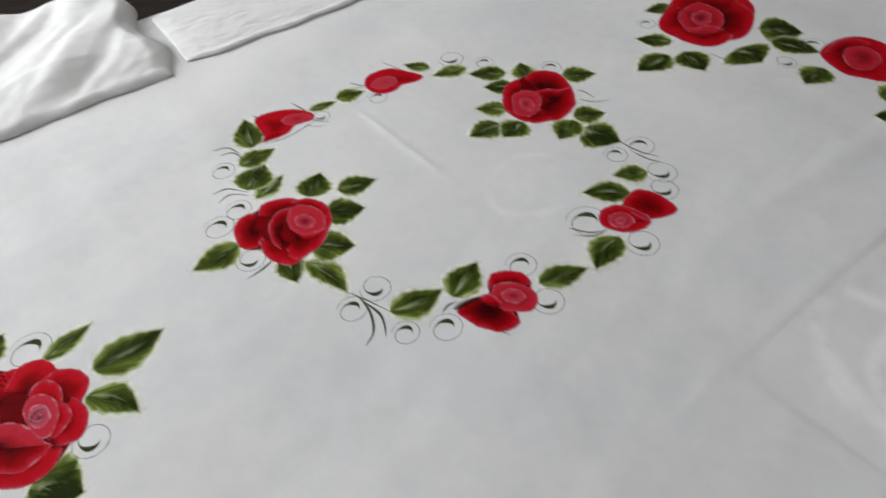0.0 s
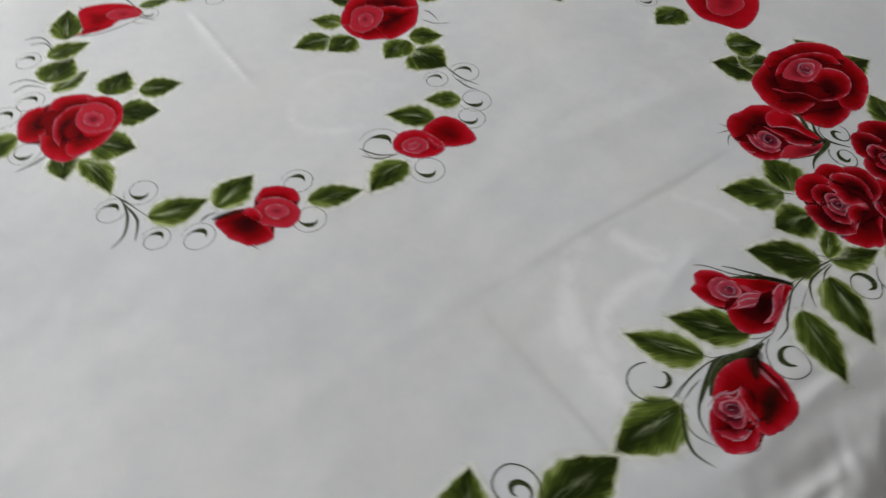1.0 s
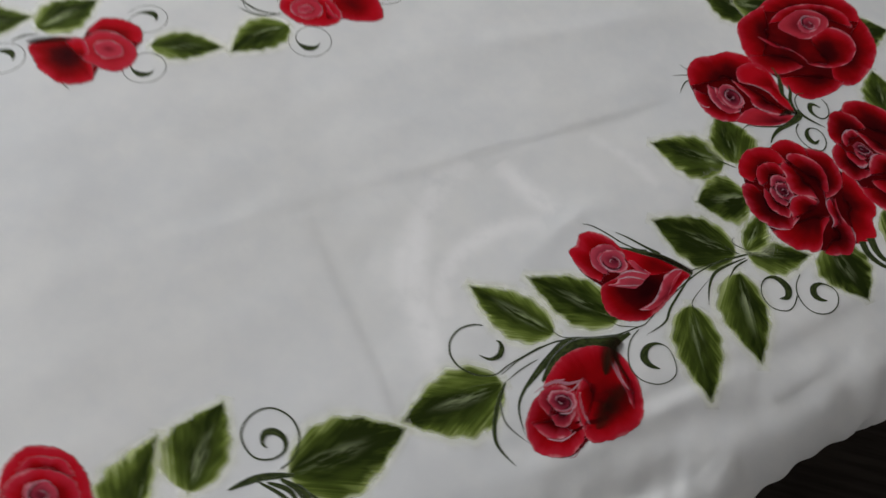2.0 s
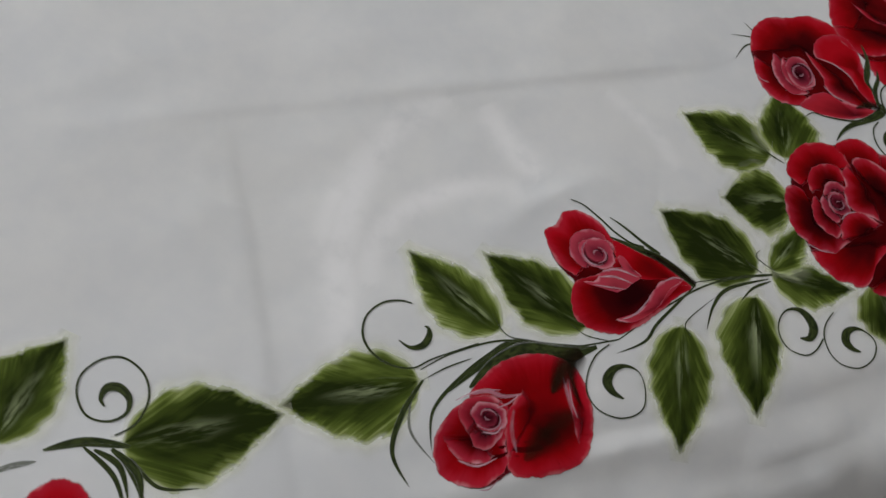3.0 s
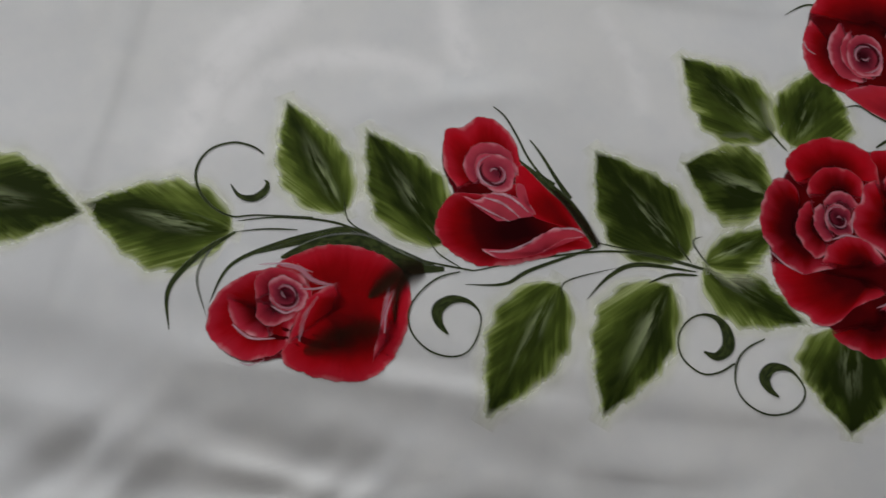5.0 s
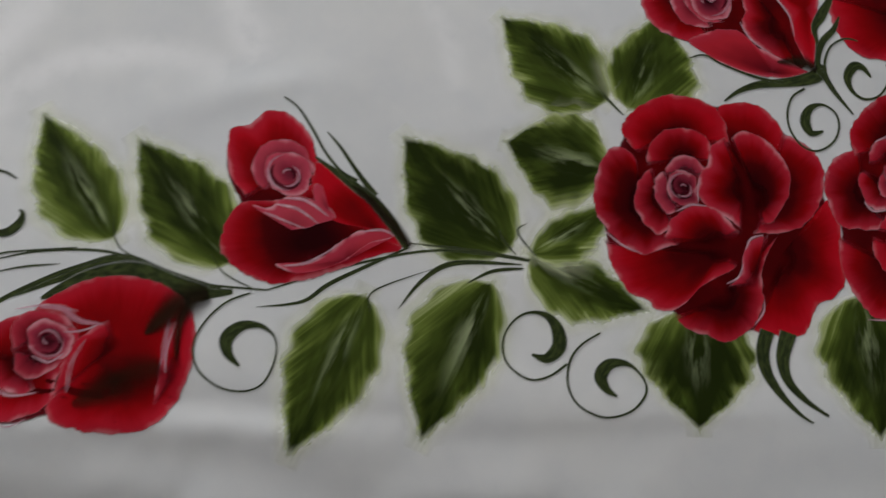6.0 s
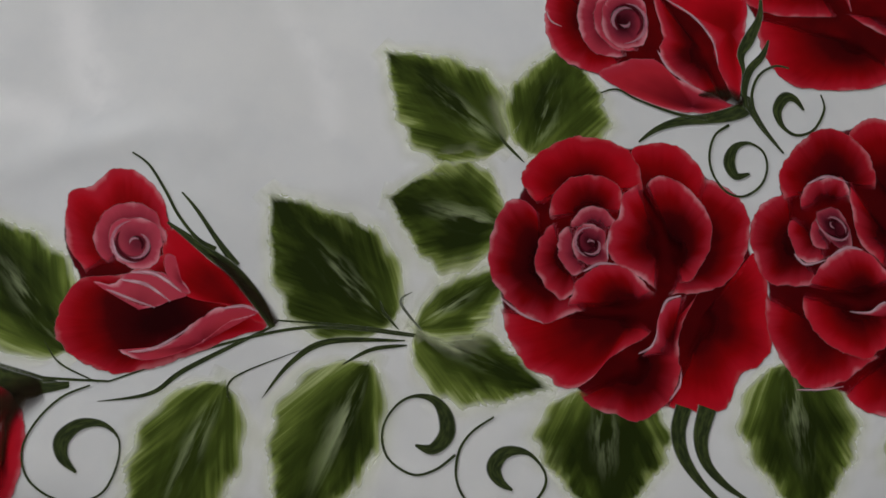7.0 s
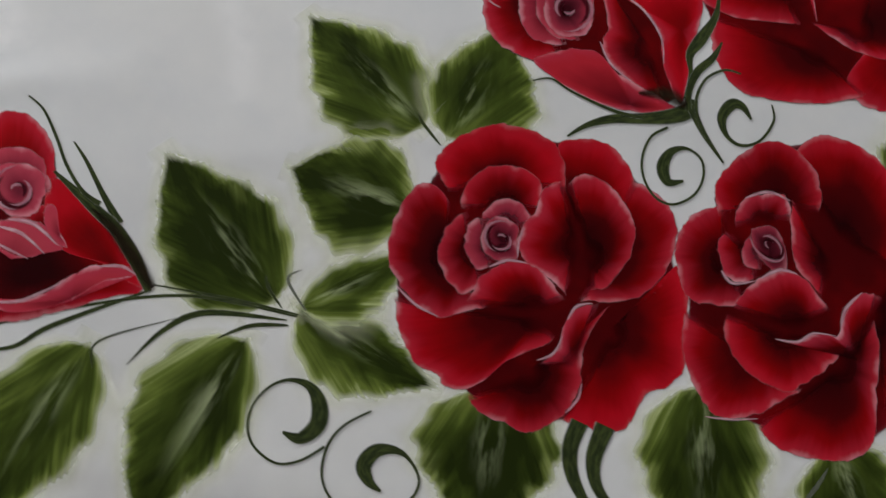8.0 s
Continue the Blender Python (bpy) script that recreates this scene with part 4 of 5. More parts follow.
r = rose(0.777, 0.644, feather=0.0009, label='deep red open rose beside the tendrils')
petal(r, (15, 32), [(-24, 47), (-27, 59), (-19, 71), (-4, 77), (10, 77), (26, 73), (41, 61), (45, 40)], 0.3, tone=0.05)
petal(r, (44, 14), [(37, 47), (57, 41), (70, 26), (79, 1), (79, -24)], 0.4)
petal(r, (45, -13), [(34, -58), (44, -60), (53, -58), (64, -51), (71, -45), (76, -36), (75, -26), (66, -12), (56, 5), (45, 15)], 0.5)
petal(r, (16, -33), [(-18, -41), (-11, -53), (0, -62), (12, -67), (20, -68), (27, -63), (33, -55), (36, -47), (39, -38), (42, -32)], 0.5, tone=0.03)
petal(r, (-17, -10), [(-34, 10), (-41, -1), (-43, -12), (-40, -22), (-35, -28), (-27, -34), (-19, -37), (-12, -33), (-4, -27), (0, -18)], 0.6)
petal(r, (-17, 23), [(-33, 1), (-42, 9), (-45, 18), (-45, 31), (-41, 45), (-33, 52), (-23, 53), (-13, 51), (-5, 44), (0, 36)], 0.35, tone=0.02)
petal(r, (19, 21), [(-15, 34), (-10, 26), (-4, 18), (3, 11), (7, 8), (13, 7), (24, 5)], 0.55, tone=0.0)
petal(r, (-15, 12), [(-25, 2), (-29, 10), (-30, 18), (-25, 25), (-20, 31), (-15, 31), (-8, 24)], 0.85)
petal(r, (-11, 3), [(-27, 0), (-26, -8), (-19, -15), (-13, -18), (-7, -15), (-2, -8)], 0.8)
petal(r, (-8, 6), [(-18, 7), (-18, 0), (-14, -6), (-9, -7), (-2, -5)], 0.6, mauve=0.35)
petal(r, (-7, 6), [(-16, 4), (-19, 8), (-16, 13), (-12, 16), (-6, 15), (0, 10), (4, 4), (0, -1), (-9, 0)], 0.3, tone=-0.3, closed=True, mauve=0.5)
petal(r, (20, -18), [(-4, -29), (1, -38), (10, -43), (21, -44), (32, -41), (38, -37), (42, -25), (44, -15), (44, -7), (42, -2)], 0.35, tone=0.1)
petal(r, (24, -16), [(-3, -28), (-4, -20), (-3, -9), (1, 1), (7, 6), (15, 7), (22, 5), (30, 4)], 0.7, tone=0.08)
petal(r, (53, -5), [(18, -25), (25, -20), (29, -12), (34, -6), (38, -4), (36, 3), (34, 9), (34, 17), (37, 22), (43, 25)], 1, tone=-0.02)
stroke([(0.747, 0.661), (0.753, 0.671), (0.763, 0.675)], 0.0024, start=0.3, end=0.2, paint=BLUSH, fade=0.9)
stroke([(0.760, 0.627), (0.767, 0.626), (0.774, 0.634)], 0.0023, start=0.3, end=0.2, paint=BLUSH, fade=0.9)
stroke([(0.796, 0.620), (0.804, 0.626), (0.807, 0.634), (0.815, 0.640)], 0.0020, start=0.3, end=0.2, paint=BLUSH, fade=0.9)
stroke([(0.814, 0.645), (0.811, 0.653), (0.812, 0.664)], 0.0026, start=0.3, end=0.2, paint=BLUSH, fade=0.9)
stroke([(0.775, 0.637), (0.779, 0.646), (0.786, 0.650)], 0.0026, start=0.3, end=0.2, paint=BLUSH, fade=0.9)
stroke([(0.794, 0.573), (0.803, 0.580), (0.811, 0.588)], 0.0015, start=0.3, end=0.2, paint=BLUSH, fade=0.9)
bloom(r)

r = rose(0.636, 0.674, feather=0.0009, label='half open red rose with green sepals')
petal(r, (-14, 21), [(-53, -3), (-58, 22), (-48, 45), (-30, 56), (-10, 69), (20, 63), (45, 28)], 0.4, tone=0.1)
petal(r, (-16, -8), [(-51, 0), (-47, -16), (-40, -27), (-29, -36), (-16, -37), (-3, -32), (7, -20)], 0.6, tone=0.05)
petal(r, (34, 13), [(-11, 28), (-1, 17), (10, 7), (14, -2), (22, -7), (32, -8), (44, -8), (58, -4)], 0.6, tone=0.05)
petal(r, (37, 31), [(1, 25), (19, 26), (31, 21), (40, 12), (50, 5), (61, 1), (54, 15), (45, 33), (35, 50), (21, 61), (4, 54), (-4, 38)], 0.6, tone=0.25, closed=True)
petal(r, (44, -16), [(-3, -32), (1, -21), (8, -12), (17, -7), (28, -8), (39, -6), (61, -2), (54, -12), (40, -23), (20, -30), (8, -32)], 0.7, tone=0.2, closed=True, mauve=0.15)
petal(r, (-10, -1), [(-35, 12), (-34, -5), (-26, -17), (-15, -24), (-4, -22), (4, -14)], 0.7, mauve=0.35)
petal(r, (-11, 3), [(-27, 12), (-26, -2), (-20, -11), (-10, -16), (-1, -14), (7, -7)], 0.7, mauve=0.4)
petal(r, (-9, -2), [(-23, 2), (-18, -8), (-8, -14), (1, -11), (6, -2), (1, 8), (-9, 17), (-20, 14)], 0.6, tone=-0.05, closed=True, mauve=0.5)
stroke([(0.699, 0.676), (0.689, 0.674), (0.679, 0.665)], 0.012, start=0.5, paint=DUSK, fade=0.9)
stroke([(0.636, 0.699), (0.653, 0.700), (0.668, 0.695), (0.678, 0.685)], 0.0021, start=0.3, end=0.2, paint=BLUSH, fade=0.9)
stroke([(0.649, 0.672), (0.660, 0.667), (0.673, 0.667)], 0.0018, start=0.3, end=0.2, paint=BLUSH, fade=0.9)
stroke([(0.593, 0.653), (0.598, 0.650), (0.604, 0.651)], 0.0017, start=0.3, end=0.2, paint=BLUSH, fade=0.9)
bloom(r)

r = rose(0.713, 0.789, feather=0.0009, bright=0.06, label='large deep red rose in full bloom')
petal(r, (8, 51), [(-56, 34), (-34, 72), (-10, 87), (19, 103), (51, 101), (71, 87), (74, 60)], 0.45)
petal(r, (-37, 4), [(-43, 52), (-67, 24), (-78, 0), (-74, -32), (-64, -52), (-50, -60)], 0.5, tone=0.05)
petal(r, (44, 6), [(74, 74), (86, 50), (90, 18), (73, -24), (52, -49), (34, -47), (31, -23)], 0.5)
petal(r, (-23, -25), [(-66, -43), (-56, -62), (-30, -62), (1, -38)], 0.5)
petal(r, (13, -43), [(-35, -66), (-22, -83), (2, -88), (31, -66), (46, -44)], 0.4, tone=0.05)
petal(r, (-26, -11), [(-56, -8), (-36, -19), (-10, -19), (6, -33)], 0.85)
petal(r, (20, 51), [(-41, 17), (-24, 49), (6, 72), (36, 79), (57, 70), (64, 48)], 0.6)
petal(r, (20, -20), [(7, 12), (32, 40), (55, 38), (65, 18), (54, -11), (28, -30), (1, -34)], 0.7)
petal(r, (2, 33), [(-29, 20), (-7, 54), (16, 64), (33, 57), (32, 40), (6, 9), (-16, 10)], 0.6, closed=True, mauve=0.25)
petal(r, (7, 34), [(-5, 33), (8, 51), (24, 52), (20, 33), (4, 19)], 0.9, closed=True, mauve=0.5)
bloom(r)

r = rose(0.530, 0.430, feather=0.0009, label='red rosebud with pale pink folded petals')
petal(r, (-9, 5), [(-17, -14), (-32, -10), (-44, 0), (-50, 10), (-45, 17), (-43, 28), (-33, 35), (-19, 34), (-5, 26), (4, 17)], 0.45, tone=0.14)
petal(r, (21, -10), [(-18, -16), (-17, -28), (-11, -39), (1, -43), (13, -41), (24, -36), (34, -24), (44, -8), (52, 7), (59, 18), (47, 22), (27, 21), (6, 19), (-4, -2)], 0.35, tone=-0.04, closed=True)
petal(r, (41, 16), [(-3, 20), (-2, 25), (20, 29), (41, 25), (58, 18), (38, 13), (23, 6), (7, 9)], 0.12, tone=0.15, closed=True)
petal(r, (-9, 7), [(-12, -5), (-25, -2), (-31, 7), (-30, 17), (-21, 25), (-11, 25), (2, 18)], 0.55, mauve=0.5)
petal(r, (-9, 10), [(-15, 0), (-22, 4), (-25, 12), (-18, 19), (-9, 22), (-1, 17), (3, 9), (-1, 2), (-8, -1)], 0.7, tone=0.05, closed=True, mauve=0.6)
petal(r, (11, -11), [(-13, -14), (-6, -10), (-5, -4), (0, 3), (8, 8), (14, 8), (23, 7), (19, 1), (16, -5), (7, -10), (-2, -13)], 0.9, tone=0.35, closed=True, mauve=0.45)
petal(r, (18, 9), [(3, 14), (7, 16), (14, 11), (24, 8), (17, 6), (9, 8)], 0.8, tone=0.35, closed=True, mauve=0.4)
petal(r, (42, -5), [(16, -29), (25, -23), (31, -12), (34, 3), (38, 12), (47, 20), (52, 20), (45, 10), (42, -1), (37, -14), (27, -26)], 0.9, tone=0.25, closed=True, mauve=0.3)
stroke([(0.591, 0.451), (0.576, 0.454), (0.560, 0.456), (0.548, 0.456)], 0.009, start=0.5, paint=DUSK, fade=0.9)
stroke([(0.526, 0.424), (0.536, 0.429), (0.549, 0.430)], 0.0025, start=0.3, end=0.2, paint=BLUSH, fade=0.9)
stroke([(0.524, 0.417), (0.534, 0.420), (0.546, 0.424)], 0.0019, start=0.3, end=0.2, paint=BLUSH, fade=0.9)
stroke([(0.527, 0.429), (0.536, 0.435), (0.550, 0.436)], 0.0028, start=0.3, end=0.2, paint=BLUSH, fade=0.9)
stroke([(0.569, 0.442), (0.575, 0.448), (0.582, 0.450)], 0.0022, start=0.3, end=0.2, paint=BLUSH, fade=0.9)
stroke([(0.550, 0.403), (0.558, 0.412), (0.564, 0.429)], 0.0022, start=0.3, end=0.2, paint=BLUSH, fade=0.9)
stroke([(0.510, 0.435), (0.517, 0.431), (0.524, 0.432)], 0.0016, start=0.3, end=0.2, paint=BLUSH, fade=0.9)
bloom(r)

r = rose(0.508, 0.311, feather=0.0009, label='red rosebud hanging below the stem')
petal(r, (19, 3), [(-31, 0), (-30, 15), (-22, 31), (-5, 45), (16, 50), (31, 43), (42, 29), (48, 14), (48, -1), (40, -13), (26, -23), (12, -29), (3, -24), (-5, 0)], 0.4, tone=0.04, closed=True)
petal(r, (-17, -12), [(-37, -6), (-42, -21), (-41, -34), (-32, -46), (-20, -48), (-6, -44), (1, -35), (5, -25), (-1, -14), (-6, 5), (-23, 8)], 0.6, tone=0.05, closed=True)
petal(r, (11, 16), [(-3, 21), (-7, 7), (-5, -6), (0, -16), (5, -23)], 0.5, tone=0.12)
petal(r, (41, 24), [(42, 3), (34, 14), (26, 26), (21, 38), (20, 46)], 0.7, tone=0.12)
petal(r, (-17, -14), [(-39, -26), (-28, -33), (-19, -34), (-8, -30), (-4, -23)], 0.95, tone=0.02)
petal(r, (-16, -7), [(-27, -17), (-17, -24), (-9, -21), (-5, -12), (-6, -1)], 0.6, mauve=0.2)
petal(r, (-17, -6), [(-24, -20), (-33, -12), (-35, -3), (-29, 4), (-20, 8), (-10, 8)], 0.6, mauve=0.15)
petal(r, (-16, -5), [(-22, -12), (-28, -5), (-26, 2), (-17, 5), (-8, 4), (-5, -5), (-11, -11), (-18, -13)], 0.75, tone=-0.1, closed=True, mauve=0.5)
stroke([(0.477, 0.315), (0.485, 0.321), (0.495, 0.322), (0.505, 0.328)], 0.005, start=0.3, end=0.2, paint=PINK, fade=0.9)
stroke([(0.515, 0.295), (0.507, 0.306), (0.504, 0.318)], 0.004, start=0.3, end=0.2, paint=PINK, fade=0.6)
stroke([(0.526, 0.350), (0.533, 0.340), (0.539, 0.331)], 0.004, start=0.3, end=0.2, paint=PINK, fade=0.7)
stroke([(0.539, 0.331), (0.529, 0.313), (0.521, 0.293)], 0.026, start=0.5, end=0.15, paint=DUSK, fade=0.6)
stroke([(0.532, 0.370), (0.525, 0.357), (0.523, 0.337)], 0.024, start=0.5, paint=DUSK, fade=0.9)
stroke([(0.532, 0.370), (0.517, 0.361), (0.498, 0.353), (0.483, 0.337), (0.474, 0.318)], 0.017, start=0.4)
stroke([(0.528, 0.363), (0.532, 0.350), (0.542, 0.338)], 0.008, start=0.5, paint=DUSK, fade=0.7)
stroke([(0.484, 0.276), (0.496, 0.278), (0.505, 0.287)], 0.0023, start=0.3, end=0.2, paint=BLUSH, fade=0.9)
stroke([(0.469, 0.307), (0.479, 0.318), (0.492, 0.325)], 0.0020, start=0.3, end=0.2, paint=BLUSH, fade=0.9)
stroke([(0.494, 0.314), (0.500, 0.320), (0.504, 0.328)], 0.0017, start=0.3, end=0.2, paint=BLUSH, fade=0.9)
stroke([(0.491, 0.297), (0.499, 0.300), (0.501, 0.307)], 0.0020, start=0.3, end=0.2, paint=BLUSH, fade=0.9)
stroke([(0.543, 0.330), (0.536, 0.338), (0.530, 0.350)], 0.0017, start=0.3, end=0.2, paint=BLUSH, fade=0.9)
stroke([(0.502, 0.266), (0.507, 0.269), (0.510, 0.276)], 0.0014, start=0.3, end=0.2, paint=BLUSH, fade=0.9)
bloom(r)

r = rose(0.306, 0.155, feather=0.002, bright=0.15, label='red rosebud on the border of the cloth')
petal(r, (-1, -3), [(-26, 8), (-20, 22), (-7, 27), (6, 23), (23, 16), (26, -5), (22, -20), (1, -28), (-22, -17)], 0.5, tone=0.1, closed=True)
petal(r, (-3, -1), [(-15, -7), (-15, 8), (-4, 14), (10, 7), (11, -8), (-2, -14)], 0.8, tone=0.1, closed=True, mauve=0.2)
petal(r, (-3, -1), [(-9, -4), (-9, 4), (-2, 7), (5, 1), (2, -6)], 0.9, closed=True, mauve=0.6)
bloom(r)

r = rose(0.163, 0.157, feather=0.002, bright=0.15, label='red rose on the border of the cloth')
petal(r, (0, 0), [(-31, 4), (-28, 25), (-8, 31), (16, 24), (33, 4), (33, -17), (14, -26), (-12, -23)], 0.4, tone=0.1, closed=True)
petal(r, (-3, 11), [(-24, 6), (-20, 21), (2, 25), (16, 15)], 0.7, tone=0.1)
petal(r, (0, -3), [(-24, -5), (-22, 10), (-6, 17), (14, 15), (27, -1), (20, -20), (-2, -21)], 0.7, closed=True)
petal(r, (-2, 0), [(-12, -2), (-11, 7), (1, 10), (11, 1), (5, -9)], 0.9, closed=True, mauve=0.5)

# roses and buds of the wreath
bloom(r)

r = rose(-0.262, 0.657, feather=0.003, bright=0.14, label='red open rose of the painted wreath')
petal(r, (-39, 9), [(-45, 43), (-67, 34), (-72, 7), (-55, -26), (-33, -27), (-25, -8)], 0.63, tone=0.05)
petal(r, (-8, 28), [(-43, 31), (-42, 57), (-14, 68), (7, 64), (22, 42)], 0.56, tone=0.05)
petal(r, (19, 31), [(-4, 58), (23, 65), (51, 48), (63, 16), (58, -5)], 0.56, tone=0.05)
petal(r, (-2, -10), [(-35, -12), (-19, -44), (6, -61), (24, -60), (36, -44)], 0.7, tone=0.07)
petal(r, (20, -2), [(62, 11), (56, -24), (40, -44), (19, -52), (5, -31)], 0.7, tone=0.03)
petal(r, (-3, -2), [(5, 49), (-17, 40), (-25, 13), (-15, -19), (2, -36)], 0.84, tone=-0.03)
petal(r, (25, 14), [(0, 16), (-1, 39), (12, 52), (37, 43), (53, 22), (50, -4), (32, -11), (12, -3)], 0.84, tone=0.15, closed=True, mauve=0.15)
petal(r, (25, 16), [(9, 19), (14, 32), (29, 30), (40, 16), (33, 3), (19, 5)], 1.12, tone=0.15, closed=True, mauve=0.3)
petal(r, (34, -25), [(-1, 11), (20, -4), (35, -5), (60, 5)], 1.26, tone=0.2)
bloom(r)

r = rose(0.105, 0.940, feather=0.003, bright=0.14, label='red rose with leaves in the painted wreath')
petal(r, (15, 9), [(-17, 53), (5, 77), (42, 69), (59, 30), (60, -12)], 0.56, tone=0.0)
petal(r, (12, -15), [(61, 13), (59, -28), (37, -60), (14, -68), (-5, -44)], 0.63, tone=0.0)
petal(r, (-18, -3), [(-21, 57), (-47, 39), (-57, -1), (-56, -33), (-42, -54)], 0.7, tone=0.1)
petal(r, (-12, -28), [(-53, -33), (-38, -60), (-9, -73), (23, -64)], 0.7, tone=0.07)
petal(r, (29, -20), [(-8, 12), (17, 22), (39, 18), (65, 26)], 1.12, tone=-0.03)
petal(r, (-20, -15), [(-41, 2), (-40, -42), (-20, -55), (0, -37), (8, 2), (-11, 20), (-30, 16)], 0.98, tone=0.15, closed=True, mauve=0.15)
petal(r, (-20, -18), [(-30, -11), (-26, -35), (-10, -36), (-6, -13), (-18, 1)], 1.26, tone=0.2, closed=True, mauve=0.27)
bloom(r)

r = rose(0.015, 0.518, feather=0.003, bright=0.14, label='red rosebud of the wreath with a dark base')
petal(r, (-17, -7), [(-55, -8), (-33, 11), (-7, 5), (14, -22), (16, -34), (-4, -44), (-29, -36), (-44, -24)], 0.42, tone=-0.03, closed=True)
petal(r, (4, 17), [(-17, 21), (-12, 45), (11, 50), (30, 42), (38, 23)], 0.56, tone=0.1)
petal(r, (10, 8), [(-16, 8), (-8, 27), (12, 31), (35, 19), (42, 1), (31, -16), (8, -15), (-8, -8)], 0.84, tone=0.15, closed=True, mauve=0.12)
petal(r, (12, 9), [(-3, 11), (5, 20), (21, 18), (28, 6), (16, -4), (3, 0)], 1.12, tone=0.2, closed=True, mauve=0.3)
petal(r, (-5, -14), [(-34, 7), (-20, 15), (-9, 10), (1, -3)], 1.4, tone=0.25)
stroke([(-0.043, 0.511), (-0.027, 0.520), (-0.008, 0.527)], 0.014, start=0.2, paint=DUSK, fade=0.8)
bloom(r)

r = rose(0.196, 0.655, feather=0.003, bright=0.14, label='red rosebud of the wreath with a pointed tip')
petal(r, (24, 10), [(-11, 20), (14, 48), (42, 37), (60, 5), (41, -10), (15, -13), (-2, -7)], 0.56, tone=0.0, closed=True)
petal(r, (-17, -9), [(-47, -3), (-39, 12), (-19, 19), (2, 11), (20, -8), (14, -26), (-12, -35), (-35, -28), (-46, -17)], 0.7, tone=0.1, closed=True)
petal(r, (-17, -11), [(-35, -7), (-21, 5), (-6, 1), (0, -14), (-13, -26), (-31, -22)], 1.12, tone=0.17, closed=True, mauve=0.21)
petal(r, (-18, -11), [(-26, -10), (-17, -4), (-10, -9), (-16, -18), (-25, -19)], 1.26, tone=0.25, closed=True, mauve=0.36)
petal(r, (6, -21), [(-5, 7), (5, -2), (12, -8), (20, -12)], 1.4, tone=0.2)
bloom(r)

r = rose(-0.306, 0.900, feather=0.0028, bright=0.2, label='red rosebud at the far side of the wreath')
petal(r, (-9, 1), [(-45, 20), (-19, 39), (18, 42), (49, 27), (51, 8), (27, -2), (13, -27), (-12, -37), (-30, -15)], 0.35, tone=0.12, closed=True)
petal(r, (-10, -22), [(-31, -48), (-12, -40), (5, -33), (22, -17)], 0.4, tone=0.1)
petal(r, (26, 14), [(-1, 9), (11, 27), (38, 29), (50, 14), (36, 3), (14, -2)], 0.8, tone=0.25, closed=True, mauve=0.2)
bloom(r)

r = rose(-0.128, 1.006, feather=0.0028, bright=0.2, label='small red rosebud at the far side of the wreath')
petal(r, (0, 0), [(-50, -11), (-46, 23), (-11, 42), (24, 29), (49, 13), (42, -3), (14, -16), (0, -33), (-28, -36)], 0.35, tone=0.1, closed=True)
petal(r, (-15, -4), [(-40, -10), (-29, 12), (-3, 15), (7, -5), (-8, -21), (-28, -23)], 0.7, tone=0.25, closed=True, mauve=0.3)

# roses beside the wreath
bloom(r)

r = rose(-0.489, 0.391, feather=0.0016, bright=0.12, label='large red rose on the border, seen close')
petal(r, (-47, 9), [(-131, 29), (-115, 77), (-70, 63), (-50, 69), (-26, 67)], 0.4, tone=0.15)
petal(r, (-19, 31), [(-49, 37), (-46, 71), (-24, 80), (-3, 69), (11, 39)], 0.4, tone=0.2)
petal(r, (14, 29), [(-12, 50), (1, 64), (24, 64), (43, 51), (46, 30), (39, 19)], 0.5, tone=0.15)
petal(r, (20, 1), [(31, 30), (54, 14), (62, -8), (57, -24), (36, -30)], 0.5, tone=0.2)
petal(r, (-9, -25), [(-38, -66), (-95, -38), (-125, 15), (-108, 48), (-59, 38)], 0.4, tone=0.1)
petal(r, (-9, -31), [(46, -28), (44, -53), (26, -70), (-1, -73), (-40, -67)], 0.55, tone=0.15)
petal(r, (-19, -15), [(34, -25), (27, -41), (10, -57), (-21, -53), (-61, -41)], 0.8, tone=-0.05)
petal(r, (8, 9), [(-20, 30), (-16, 48), (-1, 51), (16, 40), (25, 21)], 0.7, tone=0.2)
petal(r, (13, 4), [(18, 21), (29, 21), (41, 6), (38, -13), (27, -24)], 0.8, tone=0.3)
petal(r, (7, 4), [(-14, 9), (-17, 28), (-1, 34), (18, 22), (28, 1), (25, -20), (6, -14)], 0.9, tone=0.35, closed=True, mauve=0.2)
petal(r, (7, 4), [(-7, 5), (-8, 19), (5, 20), (18, 6), (15, -7), (3, -6)], 0.8, tone=0.1, closed=True, mauve=0.7)
petal(r, (-21, -31), [(-56, -13), (-41, -4), (-25, 1), (-6, -3), (21, -21), (35, -28)], 0.9, tone=0.35, mauve=0.15)
bloom(r)

r = rose(0.438, 1.149, feather=0.003, bright=0.14, label='red rose on the far border of the cloth')
petal(r, (3, 10), [(-61, 40), (-31, 94), (37, 121), (93, 92), (101, 34), (76, -18)], 0.56, tone=0.05)
petal(r, (20, -2), [(75, 70), (92, 12), (58, -57), (22, -77), (0, -52)], 0.7, tone=0.05)
petal(r, (-27, 13), [(-42, 72), (-78, 21), (-90, -19), (-74, -51), (-43, -65)], 0.7, tone=0.1)
petal(r, (-11, -20), [(-77, -45), (-56, -75), (-23, -94), (10, -83), (32, -58)], 0.7, tone=0.1)
petal(r, (-10, 1), [(-47, 16), (-45, -36), (-19, -50), (24, -24), (35, 29), (9, 65), (-21, 53)], 0.84, tone=0.05, closed=True, mauve=0.09)
petal(r, (-8, 7), [(-25, 13), (-20, -19), (5, -12), (15, 20), (1, 36)], 1.12, tone=0.05, closed=True, mauve=0.24)
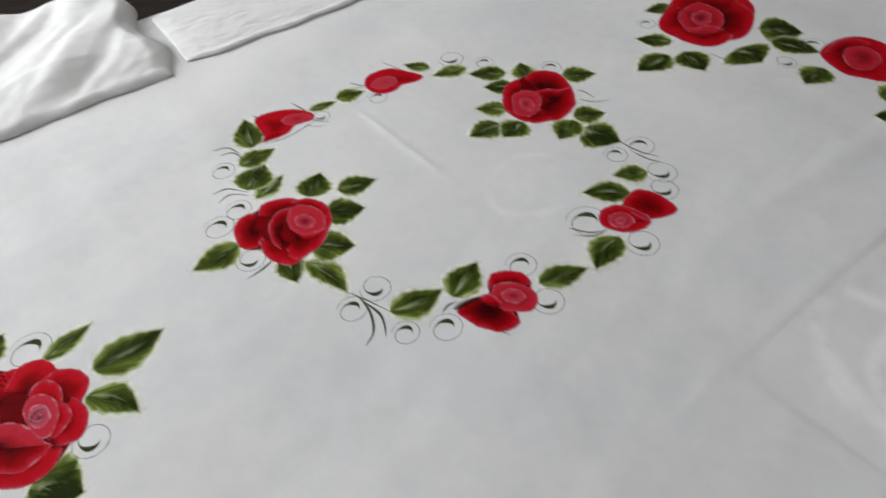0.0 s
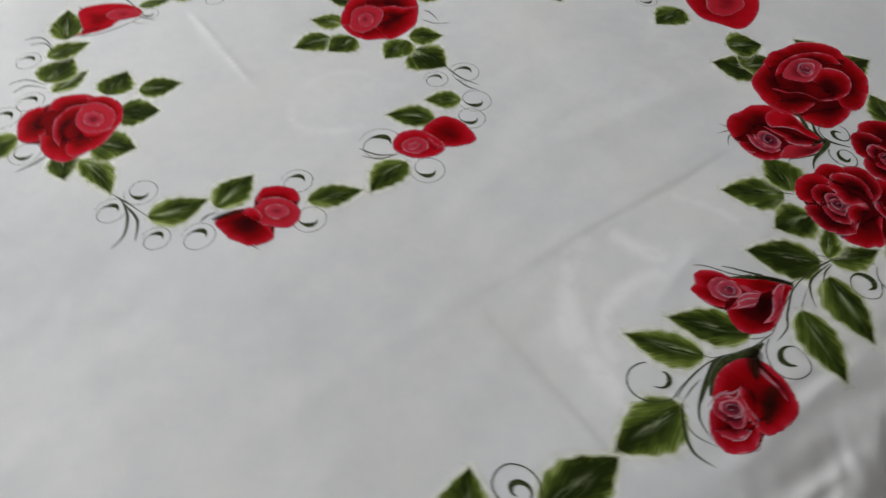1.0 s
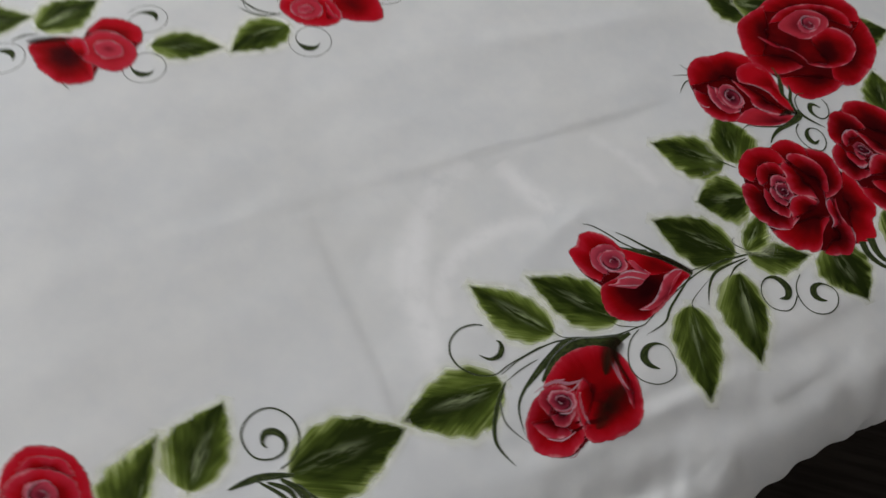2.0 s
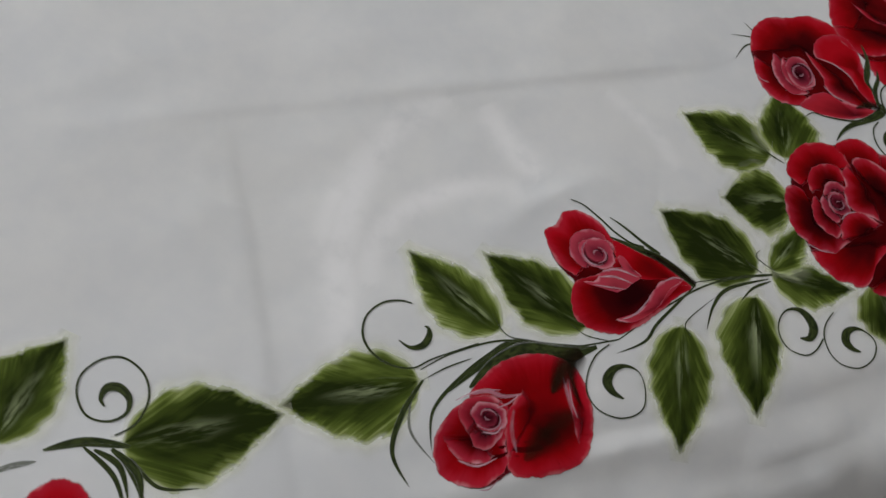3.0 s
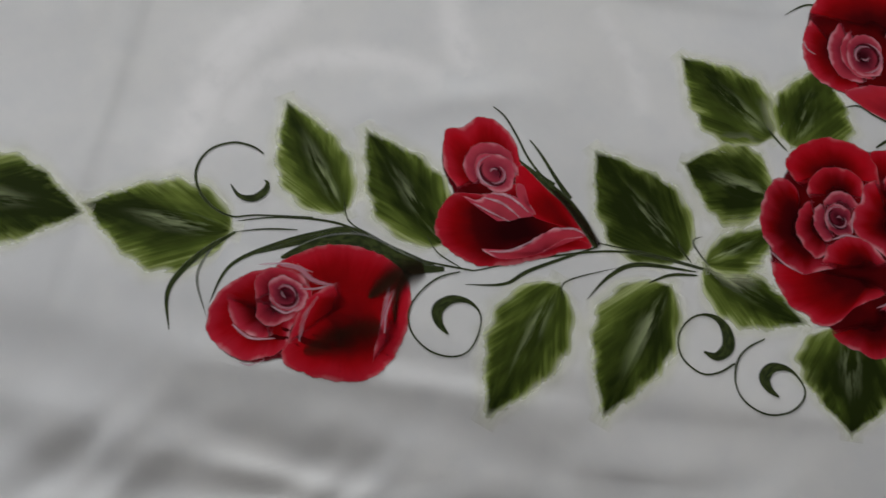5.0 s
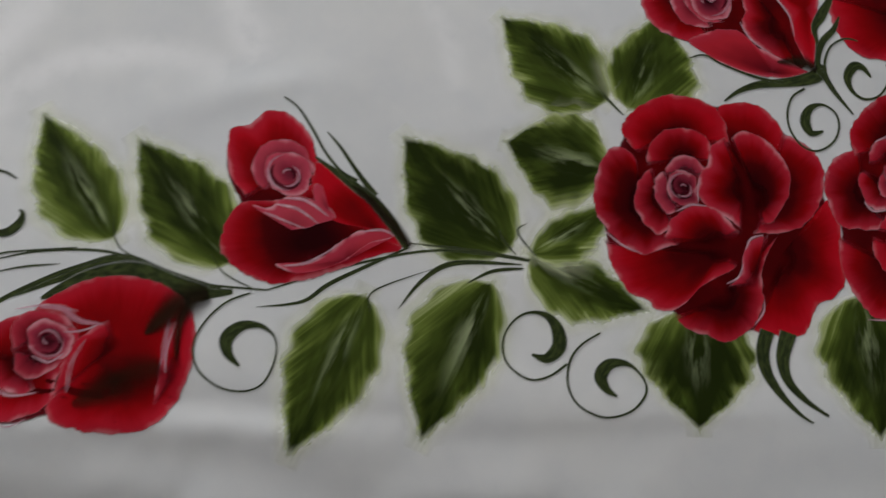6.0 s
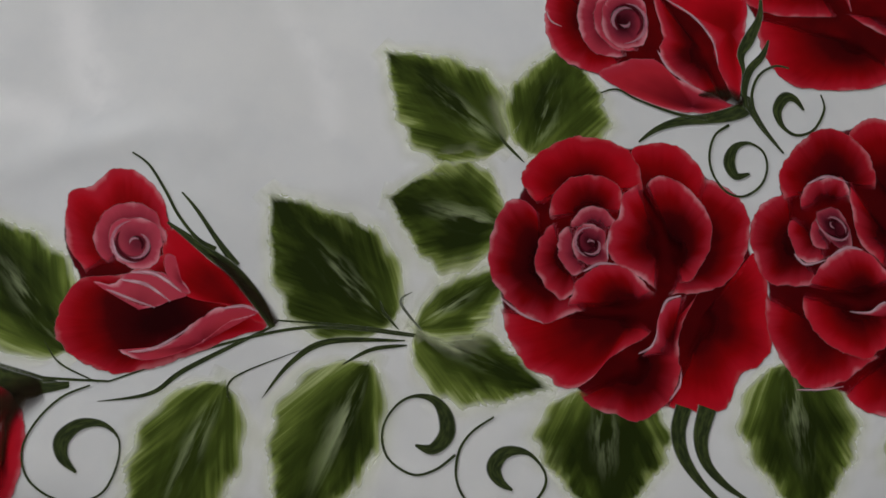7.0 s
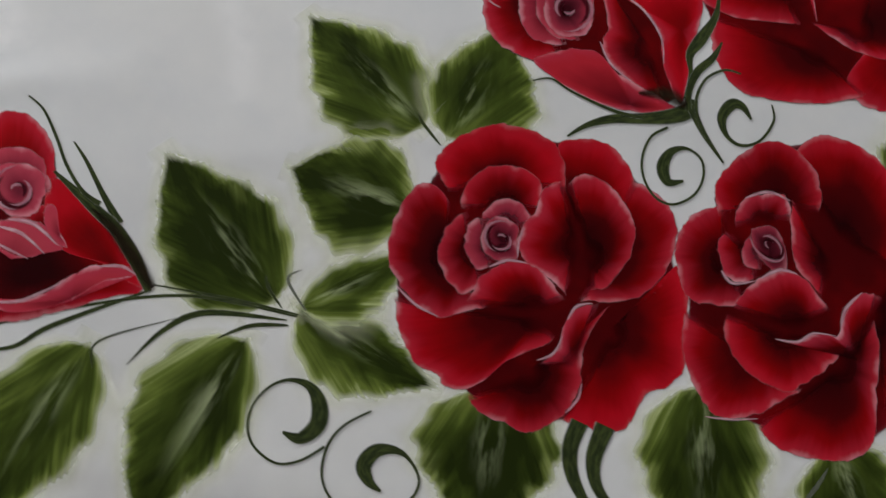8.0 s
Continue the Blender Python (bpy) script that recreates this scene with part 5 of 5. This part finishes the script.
petal(r, (-25, -68), [(-51, -21), (-28, -28), (-6, -21), (24, -38)], 1.4, tone=0.25, mauve=0.12)
bloom(r)

r = rose(0.645, 0.999, feather=0.003, bright=0.14, label='red rosebud on the far border of the cloth')
petal(r, (-11, -5), [(-58, 18), (-11, 60), (35, 66), (63, 34), (50, -29), (14, -75), (-20, -63), (-47, -44)], 0.56, tone=0.01, closed=True)
petal(r, (-12, 14), [(-53, 17), (-19, 52), (19, 61), (42, 40)], 0.84, tone=0.05)
petal(r, (7, -1), [(-23, 11), (2, 36), (30, 25), (34, -10), (-1, -40), (-27, -30)], 0.98, tone=0.13, closed=True, mauve=0.12)
bloom(r)


pale = cloth.data.attributes.new("band", "FLOAT", "POINT")
pale.data.foreach_set("value", PALE)

# ---- rumpled cloths at the far edge ----
def heap(name, a0, a1, b0, b1, high, folds, lean, seed, label):
    """A gathered cloth: a thick sheet lying in folds, with a turned hem in front."""
    na, nb = 150, 80
    verts = []
    for layer in (0, 1):
        for j in range(nb):
            v = j / (nb - 1)
            for i in range(na):
                u = i / (na - 1)
                a = a0 + (a1 - a0) * u
                skew = a + lean * v
                side = min(1.0, (1 - u) / 0.035, u / 0.05) ** 0.5
                fold = noise.noise((skew * folds, v * 1.3, seed)) + 0.45 * noise.noise((skew * folds * 2.1, v * 2.6, seed + 5))
                streaks = noise.noise((skew * folds * 3.7, v * 0.8, seed + 8))
                crumb = noise.noise((a * 40, v * 22, seed + 2))
                hem = 0.003 * math.exp(-((v - 0.035) / 0.03) ** 2)
                z = (high * min(1.0, v * 3.2) ** 0.7 * (0.9 + 0.45 * fold + 0.12 * streaks) + 0.0012 * crumb + hem) * side
                b = b0 + (b1 - b0) * v + 0.02 * fold * v + (0.006 * math.sin(a * 14 + seed) + 0.014 * noise.noise((a * 12, seed, 1))) * (1 - v)
                p = spot(a + 0.012 * math.sin(b * 30 + seed) * u, b)
                verts.append((p.x, p.y, TOP + 0.0068 + max(z, -0.001) - 0.0025 * layer))
    verts = np.array(verts)
    verts[:, 2] += cloth_height(verts[:, 0], verts[:, 1])
    faces = grid_faces(nb, na)
    under = [tuple(k + na * nb for k in reversed(f)) for f in faces]
    loop = list(range(na)) + [j * na + na - 1 for j in range(1, nb)] + [(nb - 1) * na + i for i in range(na - 2, -1, -1)] + [j * na for j in range(nb - 2, 0, -1)]
    rim = [(q, p, p + na * nb, q + na * nb) for p, q in zip(loop, loop[1:] + loop[:1])]
    return tagged(mesh_object(name, verts, faces + under + rim, TERRY), label, "cloth")


heap("folded_cloth", -1.40, -0.465, 1.315, 1.72, 0.030, 7.5, -0.3, 3.0, "thick white cloth gathered in soft folds on the table")
heap("rumpled_cloth", -0.44, 0.06, 1.345, 1.565, 0.006, 6.0, 0.5, 9.0, "rumpled white cloth lying along the table edge")

# ---- a dark stool beside the table ----
p = spot(0.02, -0.22)
stool = tagged(new("stool"), "black wooden stool standing below the table edge", "stool")
part("seat", slab((0.34, 0.3, 0.035), (p.x, p.y, 0.45), 0.01, EDGE_TURN + 0.3), BLACK, stool)
for sx in (-1, 1):
    for sy in (-1, 1):
        part("leg", slab((0.035, 0.035, 0.434), (p.x + sx * 0.12, p.y + sy * 0.1, 0.217), 0.004), BLACK, stool)
